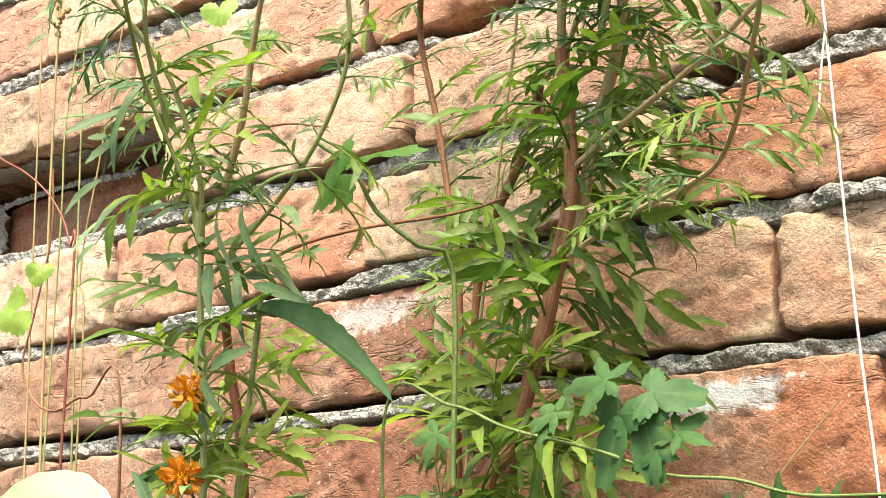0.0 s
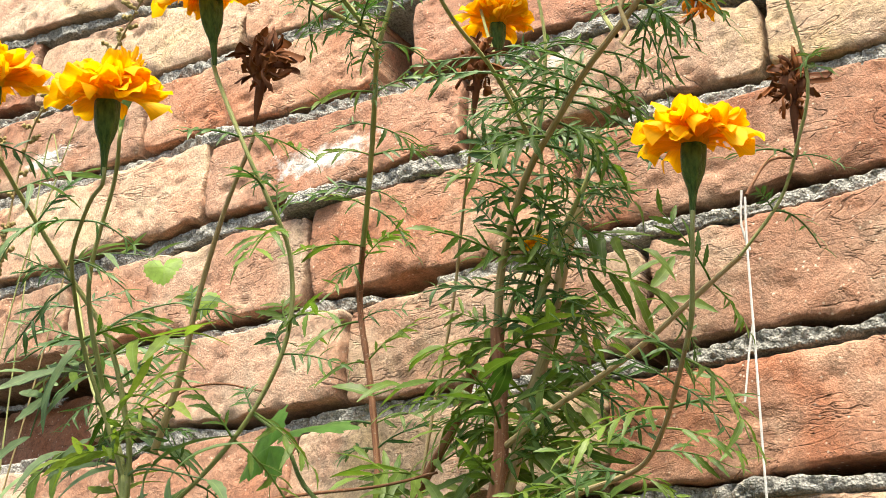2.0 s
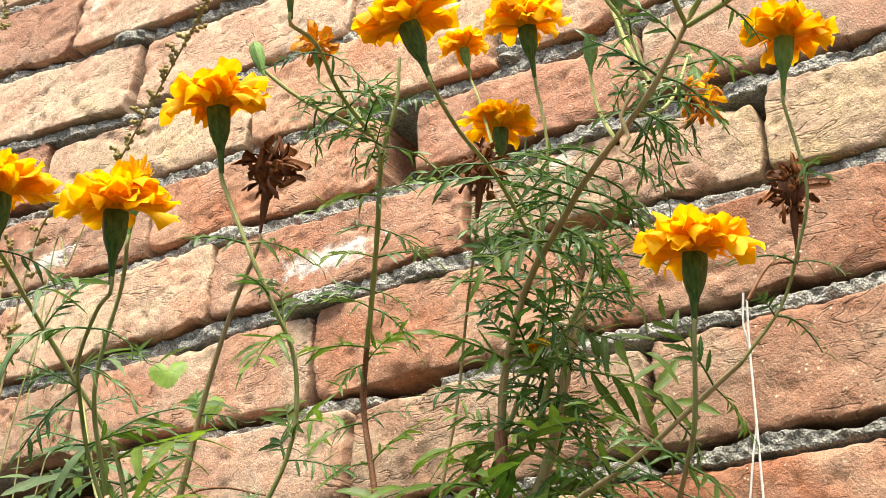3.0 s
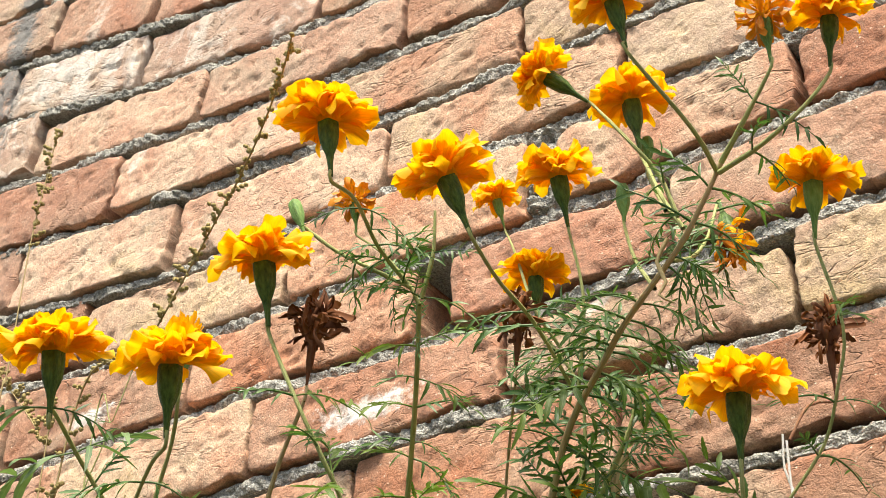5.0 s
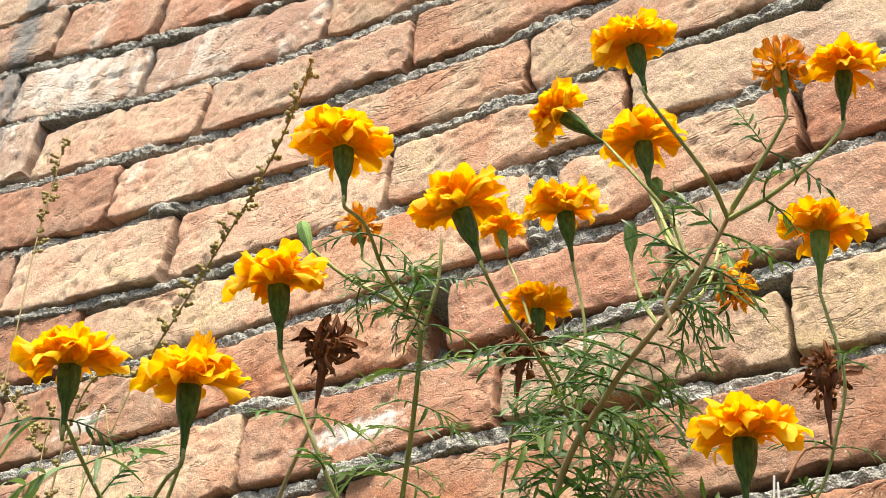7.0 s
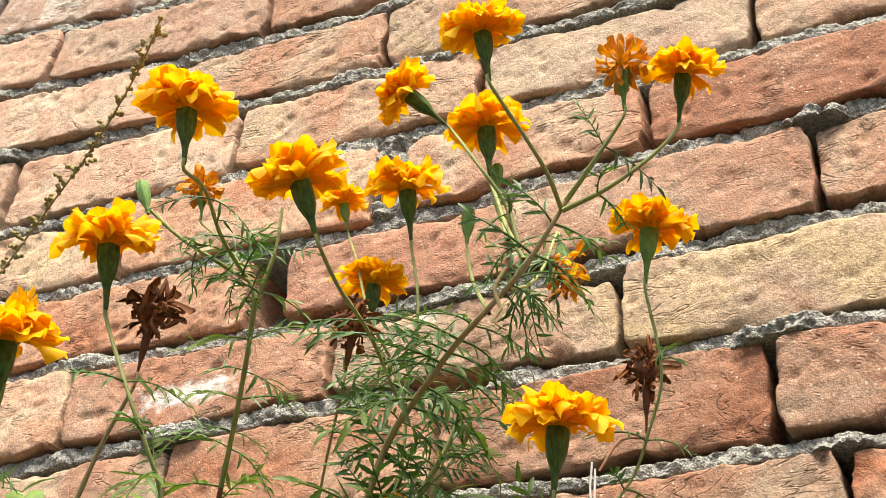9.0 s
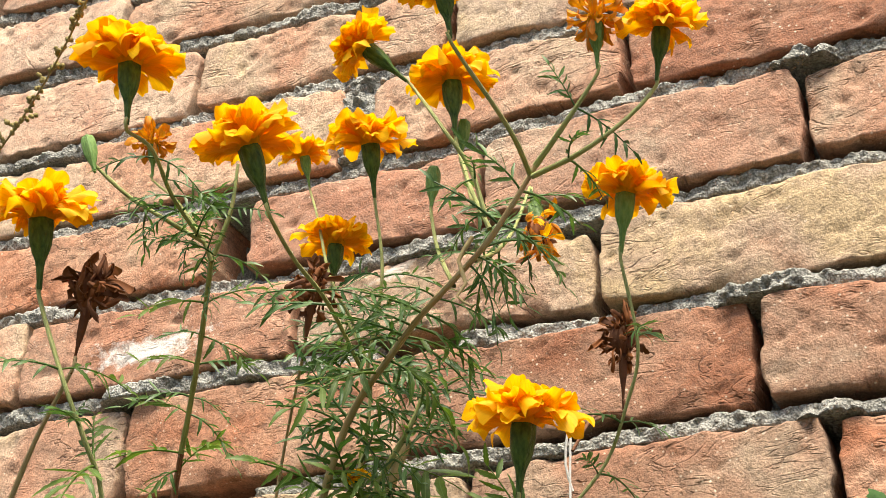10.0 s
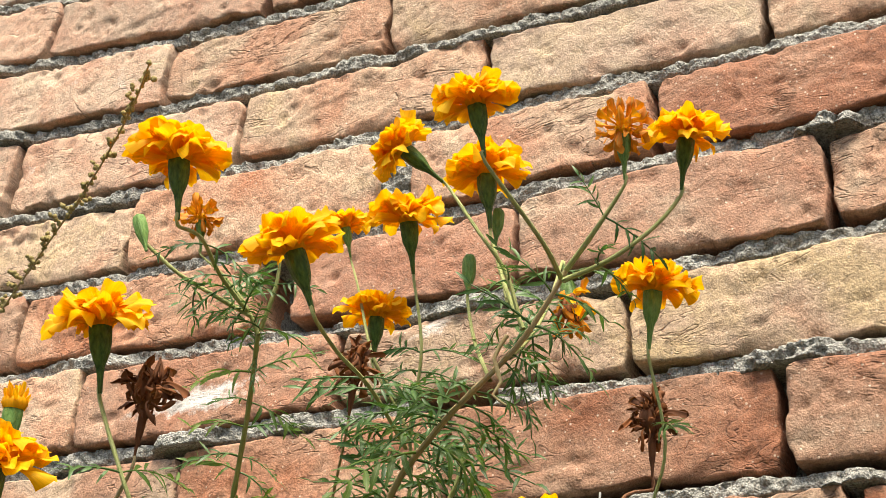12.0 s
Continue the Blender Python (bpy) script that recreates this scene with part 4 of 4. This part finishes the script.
# ---- marigold near the wall ----
def plant_b():
    p = thing("marigold_plant", (0.215, -0.03, 0.0), "slender marigold with dark stem and feathery leaves near the wall", "plant", "marigolds")
    main = stem(p, [(0.22, -0.03, 0.0), (0.22, -0.03, 0.3), (0.217, -0.025, 0.495), (0.218, -0.025, 0.6), (0.205, -0.028, 0.705), (0.192, -0.032, 0.775), (0.205, -0.05, 0.812)], 0.0032, 0.0021, STEM_BROWN, 0.15, "thin dark reddish stem")
    high = stem(p, [(0.205, -0.05, 0.812), (0.222, -0.07, 0.83), (0.262, -0.12, 0.852), (0.296, -0.165, 0.881)], 0.0021, 0.0016, STEM_GREEN)
    f2 = bloom(p, [(0.296, -0.165, 0.881), (0.291, -0.172, 0.896), (0.278, -0.185, 0.917)], 0.0022, (0.261, -0.196, 0.956), (-0.1, 0.0, 1), 0.62, "old", seed=2, pale=True)
    f1 = bloom(p, [(0.292, -0.172, 0.893), (0.295, -0.21, 0.902), (0.317, -0.26, 0.898)], 0.0020, (0.325, -0.299, 0.926), (-0.15, 0.08, 1), 1.06, seed=1)
    bd = stem(p, [(0.294, -0.172, 0.891), (0.279, -0.19, 0.899), (0.261, -0.21, 0.91), (0.243, -0.225, 0.928)], 0.0014, 0.0011, STEM_GREEN)
    sd = stem(p, [(0.300, -0.168, 0.883), (0.313, -0.175, 0.909), (0.317, -0.18, 0.938)], 0.0016, 0.0010, STEM_GREEN)
    leafy(p, main, MIDDLE + FINE, 0.034, 0.5, 1.0, (0.7, 1.1), 31)
    leafy(p, high, FINE + MIDDLE, 0.022, 0.0, 1.0, (0.6, 1.0), 32)
    for i, l in enumerate((f2, f1, bd, sd)):
        leafy(p, l, FINE, 0.015, 0.0, 0.6, (0.6, 1.0), 40 + i)
    bud(p, (0.240, -0.228, 0.938), (-0.35, -0.1, 1), 1.0)
    return p


# ---- marigold at the far side, nearer to the viewer ----
def plant_c():
    p = thing("marigold_plant", (0.25, -0.27, 0.0), "leafy marigold with green forked stems, orange blooms and a dead head", "plant", "marigolds")
    main = bloom(p, [(0.25, -0.265, 0.0), (0.25, -0.265, 0.25), (0.248, -0.27, 0.469), (0.246, -0.275, 0.543), (0.252, -0.282, 0.584), (0.255, -0.29, 0.606), (0.25, -0.305, 0.647), (0.239, -0.33, 0.679), (0.236, -0.36, 0.705), (0.25, -0.395, 0.716)], 0.0036, (0.276, -0.42, 0.727), (-0.05, 0, 1), 0.95, seed=20)
    f19 = bloom(p, [(0.251, -0.285, 0.584), (0.247, -0.295, 0.606), (0.245, -0.315, 0.639), (0.261, -0.34, 0.657), (0.291, -0.37, 0.661), (0.333, -0.4, 0.663)], 0.0016, (0.363, -0.424, 0.692), (0.05, -0.05, 1), 0.90, seed=19)
    f14 = bloom(p, [(0.252, -0.272, 0.555), (0.299, -0.275, 0.584), (0.331, -0.28, 0.611), (0.35, -0.285, 0.642), (0.357, -0.297, 0.675), (0.357, -0.315, 0.695), (0.352, -0.33, 0.718)], 0.0018, (0.333, -0.346, 0.798), (-0.1, -0.05, 1), 1.0, seed=14)
    f15 = bloom(p, [(0.253, -0.268, 0.6), (0.271, -0.275, 0.631), (0.288, -0.285, 0.67), (0.314, -0.3, 0.707), (0.334, -0.312, 0.734)], 0.0028, (0.348, -0.32, 0.762), (0.15, 0.0, 1), 0.82, "dead", seed=15, material=STEM_TAN, label="dry straw-coloured stalk")
    l2 = stem(p, [(0.251, -0.28, 0.567), (0.229, -0.27, 0.603), (0.177, -0.25, 0.657), (0.142, -0.24, 0.718)], 0.0024, 0.0012, STEM_GREEN)
    rs = stem(p, [(0.23, -0.23, 0.3), (0.205, -0.2, 0.452), (0.19, -0.2, 0.528), (0.196, -0.21, 0.551)], 0.0035, 0.0025, STEM_RED, 0.1, "smooth dark red stem")
    leafy(p, main, COARSE + GREYISH + SUNLIT, 0.023, 0.42, 0.8, (0.65, 1.0), 51)
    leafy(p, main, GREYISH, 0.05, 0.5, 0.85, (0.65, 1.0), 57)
    leafy(p, main, SUNLIT + GREYISH, 0.018, 0.40, 0.60, (0.6, 0.95), 58)
    leafy(p, rs, SUNLIT, 0.022, 0.45, 1.0, (0.6, 0.9), 59)
    leafy(p, main, FINE + GREYISH, 0.03, 0.75, 0.97, (0.5, 0.8), 52)
    leafy(p, f19, MIDDLE + FINE, 0.03, 0.0, 0.8, (0.6, 0.9), 53)
    leafy(p, f14, MIDDLE + FINE, 0.026, 0.1, 0.9, (0.6, 0.95), 54)
    leafy(p, f15, FINE, 0.04, 0.0, 0.6, (0.5, 0.8), 55)
    leafy(p, l2, FINE + GREYISH, 0.024, 0.2, 1.0, (0.5, 0.9), 56)
    bloom(p, [(0.256, -0.31, 0.62), (0.27, -0.34, 0.66), (0.30, -0.36, 0.70)], 0.0018, (0.318, -0.377, 0.743), (0.0, 0.1, 1), 0.85, "opening", seed=21)
    flower(p, (0.271, -0.3, 0.487), (-0.3, -0.4, 0.6), 0.40, "old", 22)
    flower(p, (0.268, -0.3, 0.449), (0.2, -0.5, 0.4), 0.45, "old", 23)
    return p


plant_a(), plant_b(), plant_c()


# ---- weeds gone to seed ----
def weed(points, r, seeds, seed, material=None):
    foot = (points[0][0] + (0.05 if points[0][2] > 0.7 else 0.0), points[0][1], 0.0)
    p = thing("seed_weed", foot, "thin dry weed stalk with small brownish seed clusters" if seeds else "thin dry yellowish weed stalk", "weed", "dry weeds")
    line = stem(p, [(foot[0], foot[1], 0.0)] + points, r * 0.95, r * 0.5, material or STRAW, 0.05)
    rng = random.Random(seed)
    if seeds:
        s = Soup()
        for i in range(int(len(line) * (1 - seeds)), len(line)):
            out = Vector((rng.uniform(-1, 1), rng.uniform(-1, 1), 0.5)).normalized()
            for b in range(rng.randint(5, 9)):
                c = line[i] - p.location + out * (0.001 + b * 0.0011) + Vector([rng.uniform(-0.0012, 0.0012) for _ in range(3)])
                q = rng.uniform(0.0011, 0.0019)
                ring = [[c + Vector((q * math.cos(a) * w, q * math.sin(a) * w, q * h)) for a in (0, 1.26, 2.51, 3.77, 5.03)] for w, h in ((0.1, -1), (0.9, -0.4), (0.9, 0.4), (0.1, 1))]
                s.grid([v for r_ in ring for v in r_], 5, 4, wrap=True)
        tagged(part("seed_head", s.mesh("seed_head", SEED), p), kind="stuff")
    return p


weed([(0.011, -0.2, 0.811), (0.118, -0.235, 0.866), (0.194, -0.26, 0.92), (0.242, -0.28, 0.947), (0.291, -0.31, 0.964), (0.318, -0.33, 0.977)], 0.0011, 0.36, 1)
weed([(-0.016, -0.24, 0.798), (-0.018, -0.24, 0.887), (-0.026, -0.24, 1.004), (-0.025, -0.24, 1.064), (-0.024, -0.24, 1.113)], 0.0010, 0.10, 2)
weed([(0.030, -0.2, 0.588), (0.027, -0.2, 0.7), (0.038, -0.2, 0.786), (0.055, -0.2, 0.836)], 0.0009, 0, 3, STEM_GREEN)
weed([(0.087, -0.22, 0.513), (0.079, -0.22, 0.593), (0.09, -0.22, 0.662), (0.108, -0.22, 0.772)], 0.0009, 0, 4)
weed([(0.112, -0.25, 0.55), (0.106, -0.25, 0.6), (0.088, -0.25, 0.629), (0.061, -0.25, 0.651), (0.031, -0.25, 0.668), (0.0, -0.25, 0.69)], 0.0011, 0, 5, STEM_RED)
weed([(0.150, -0.24, 0.48), (0.119, -0.24, 0.510), (0.092, -0.24, 0.505), (0.071, -0.24, 0.513), (0.057, -0.24, 0.535), (0.064, -0.24, 0.564), (0.075, -0.24, 0.611), (0.072, -0.24, 0.655)], 0.0012, 0, 10, STEM_BROWN)
weed([(0.47, -0.2, 0.36), (0.503, -0.2, 0.430), (0.54, -0.2, 0.471)], 0.0008, 0, 9)
weed([(0.078, -0.23, 0.778), (0.095, -0.23, 0.824), (0.108, -0.23, 0.865)], 0.0008, 0, 7, STEM_GREEN)
weed([(0.019, -0.22, 0.797), (0.013, -0.22, 0.833), (-0.043, -0.22, 0.895), (-0.089, -0.22, 0.938)], 0.0008, 0.18, 8)


# ---- vine, broad leaves, twine ----
def lobed(seed, size, material, lobes=5, cut=0.45, teeth=0.13):
    """A palmate leaf with pointed, toothed lobes, its stalk at the origin, along +x."""
    s = Soup()
    n, rings = 72, 5
    pts, uvs = [], []
    for j in range(rings + 1):
        q = j / rings
        for i in range(n + 1):
            u = -1 + 2 * i / n
            a = math.pi * 0.9 * u
            saw = (u * lobes / 2 + lobes * 0.5) % 1.0
            tip = 1 - abs(2 * saw - 1)
            r = size * 0.62 * (1 - cut + cut * tip**0.9) * (1 + 0.16 * math.sin(u * 4.3 + seed * 1.7)) * (1.1 - 0.5 * abs(u)) * (1 + teeth * math.sin(a * 21 + seed)) * q
            x, y = size * 0.22 + r * math.cos(a), r * math.sin(a)
            z = 0.06 * size * math.sin(5 * y / size + seed) * math.cos(4 * x / size + 2 * seed) - 0.26 * (x * x + 0.5 * y * y) / size + 0.035 * size * q * (tip - 0.6)
            pts.append((x, y, z))
            uvs.append((0.5 + (tip - 1) * 0.5, q))
    s.grid(pts, n + 1, rings + 1, uvs)
    return s.mesh("leaf", material)


VINE_LEAVES = [lobed(i, 0.052, LEAF_VINE, 5, 0.66, 0.09) for i in range(3)]
DARK_LEAF = lobed(5, 0.055, LEAF_DARK, 3, 0.6, 0.08)


def vine():
    p = thing("climbing_vine", (0.40, -0.25, 0.0), "green creeping vine with lobed toothed leaves", "vine")
    stem(p, [(0.40, -0.25, 0.0), (0.34, -0.23, 0.3), (0.32, -0.22, 0.484), (0.368, -0.23, 0.482), (0.414, -0.25, 0.465), (0.47, -0.27, 0.449), (0.499, -0.27, 0.438), (0.532, -0.28, 0.433), (0.557, -0.28, 0.426), (0.60, -0.28, 0.424)], 0.0009, 0.0006, STEM_VINE, 0.1)
    stem(p, [(0.346, -0.2, 0.45), (0.346, -0.2, 0.555), (0.34, -0.22, 0.565), (0.321, -0.23, 0.584), (0.308, -0.233, 0.608), (0.284, -0.235, 0.627)], 0.0014, 0.001, STEM_VINE, 0.1)
    stem(p, [(0.20, -0.21, 0.57), (0.237, -0.2, 0.586), (0.268, -0.18, 0.596), (0.3, -0.14, 0.608), (0.325, -0.12, 0.618)], 0.0011, 0.0008, STEM_BROWN, 0.1)
    stem(p, [(0.17, -0.21, 0.63), (0.194, -0.2, 0.659), (0.215, -0.19, 0.666), (0.251, -0.19, 0.656)], 0.0008, 0.0006, STEM_BROWN, 0.1)
    rng = random.Random(4)
    for at, out, size, dark in (
        ((0.484, -0.27, 0.470), (-0.5, -0.2, -1), 0.72, 1),
        ((0.488, -0.27, 0.470), (1, -0.2, -0.05), 0.55, 1),
        ((0.490, -0.27, 0.466), (0.2, -0.3, -1), 0.60, 1),
        ((0.481, -0.27, 0.476), (-1, -0.2, 0.05), 0.55, 0),
        ((0.455, -0.27, 0.468), (-0.7, -0.2, -0.4), 0.42, 0),
        ((0.500, -0.27, 0.455), (0.9, -0.2, -0.3), 0.42, 0),
        ((0.496, -0.27, 0.452), (0.0, -0.3, -1), 0.44, 0),
        ((0.524, -0.270, 0.417), (0.3, -0.4, 0.5), 0.33, 0),
        ((0.542, -0.270, 0.415), (0.2, -0.4, 0.8), 0.38, 0),
        ((0.560, -0.270, 0.414), (0.3, -0.4, 0.7), 0.41, 0),
        ((0.574, -0.270, 0.411), (0.5, -0.4, 0.6), 0.44, 0),
        ((0.513, -0.270, 0.416), (0.2, -0.4, 0.2), 0.33, 0),
        ((0.447, -0.27, 0.468), (-0.2, -0.4, -1), 0.34, 0),
        ((0.393, -0.27, 0.467), (-0.3, -0.4, -1), 0.43, 0),
    ):
        up = Vector((rng.uniform(-0.3, 0.3), -1.0, 0.5))
        part("leaf", (DARK_LEAF if dark else rng.choice(VINE_LEAVES)), p, m=Matrix.Translation(-p.location) @ leaf_pose(Vector(at), Vector(out), up, size))
    stem(p, [(0.60, -0.28, 0.424), (0.66, -0.22, 0.50), (0.685, -0.16, 0.62), (0.684, -0.15, 0.68)], 0.0009, 0.0007, STEM_VINE, 0.1)
    part("leaf", VINE_LEAVES[1], p, m=Matrix.Translation(-p.location) @ leaf_pose(Vector((0.684, -0.15, 0.685)), Vector((-0.8, -0.3, -0.15)), Vector((0.2, -1, 0.6)), 0.5))
    top = lobed(9, 0.05, LEAF_FRESH, 3, 0.55, 0.08)
    for at, out, up, k in (((0.312, -0.236, 0.607), (-0.9, 0.1, -0.15), (0.4, -1, 0.35), 1.0), ((0.312, -0.236, 0.609), (0.9, 0.1, 0.25), (0.2, -0.6, 1.0), 0.8)):
        part("leaf", top, p, "bright green three-lobed leaf", Matrix.Translation(-p.location) @ leaf_pose(Vector(at), Vector(out), Vector(up), k))
    young = lobed(10, 0.032, LEAF_BRIGHT, 3, 0.25, 0.05)
    for at, out, k in (((0.241, -0.235, 0.701), (-0.1, -0.1, -1), 0.62), ((0.206, -0.235, 0.728), (0.4, -0.2, -1), 0.66), ((0.122, -0.28, 0.578), (0.0, -0.2, -1), 0.5), ((0.110, -0.28, 0.556), (-0.8, -0.2, -0.3), 0.9)):
        part("leaf", young, p, "bright young leaf", Matrix.Translation(-p.location) @ leaf_pose(Vector(at), Vector(out), Vector((0.6, -1, 0.2)), k))


vine()


def broad_leaf_weed():
    p = thing("broad_leaf_weed", (0.24, -0.24, 0.0), "low weed with one long dark curled leaf", "weed")
    stem(p, [(0.24, -0.24, 0.0), (0.235, -0.24, 0.35), (0.258, -0.245, 0.545)], 0.002, 0.0014, STEM_GREEN)
    s = Soup()
    blade(s, Matrix.Identity(4), 0.100, 0.021, 0.9, 0.35, 0.05, 25, curl=-0.12)
    part("leaf", s.mesh("leaf", LEAF_DARK), p, "long dark green curled leaf", Matrix.Translation(-p.location) @ leaf_pose(Vector((0.250, -0.245, 0.540)), Vector((1.0, -0.05, -0.20)), Vector((0.25, -0.7, 1.0)), 1.0))
    stem(p, [(0.24, -0.24, 0.1), (0.26, -0.36, 0.25), (0.336, -0.43, 0.398)], 0.0018, 0.0012, STEM_GREEN)
    part("leaf", lobed(3, 0.060, LEAF_PALE, 1, 0.10, 0.01), p, "broad pale green leaf", Matrix.Translation(-p.location) @ leaf_pose(Vector((0.336, -0.43, 0.398)), Vector((0.1, 0.3, 1.0)), Vector((0.5, -1, 0.5)), 0.9))


broad_leaf_weed()


def twine():
    p = thing("twine", (0.475, -0.02, 0.798), "thin white twine hanging down the wall with a loose end", "string")
    for pts, r in (([(0.475, -0.02, 0.798), (0.474, -0.018, 0.765), (0.475, -0.016, 0.699), (0.476, -0.014, 0.622), (0.478, -0.012, 0.535), (0.482, -0.012, 0.46), (0.484, -0.012, 0.38)], 0.0008),
                   ([(0.475, -0.016, 0.72), (0.471, -0.016, 0.698), (0.467, -0.016, 0.669)], 0.0007), ([(0.475, -0.016, 0.764), (0.471, -0.018, 0.781), (0.473, -0.02, 0.803)], 0.0008)):
        stem(p, pts, r, r, TWINE, 0.0, name="strand")


twine()
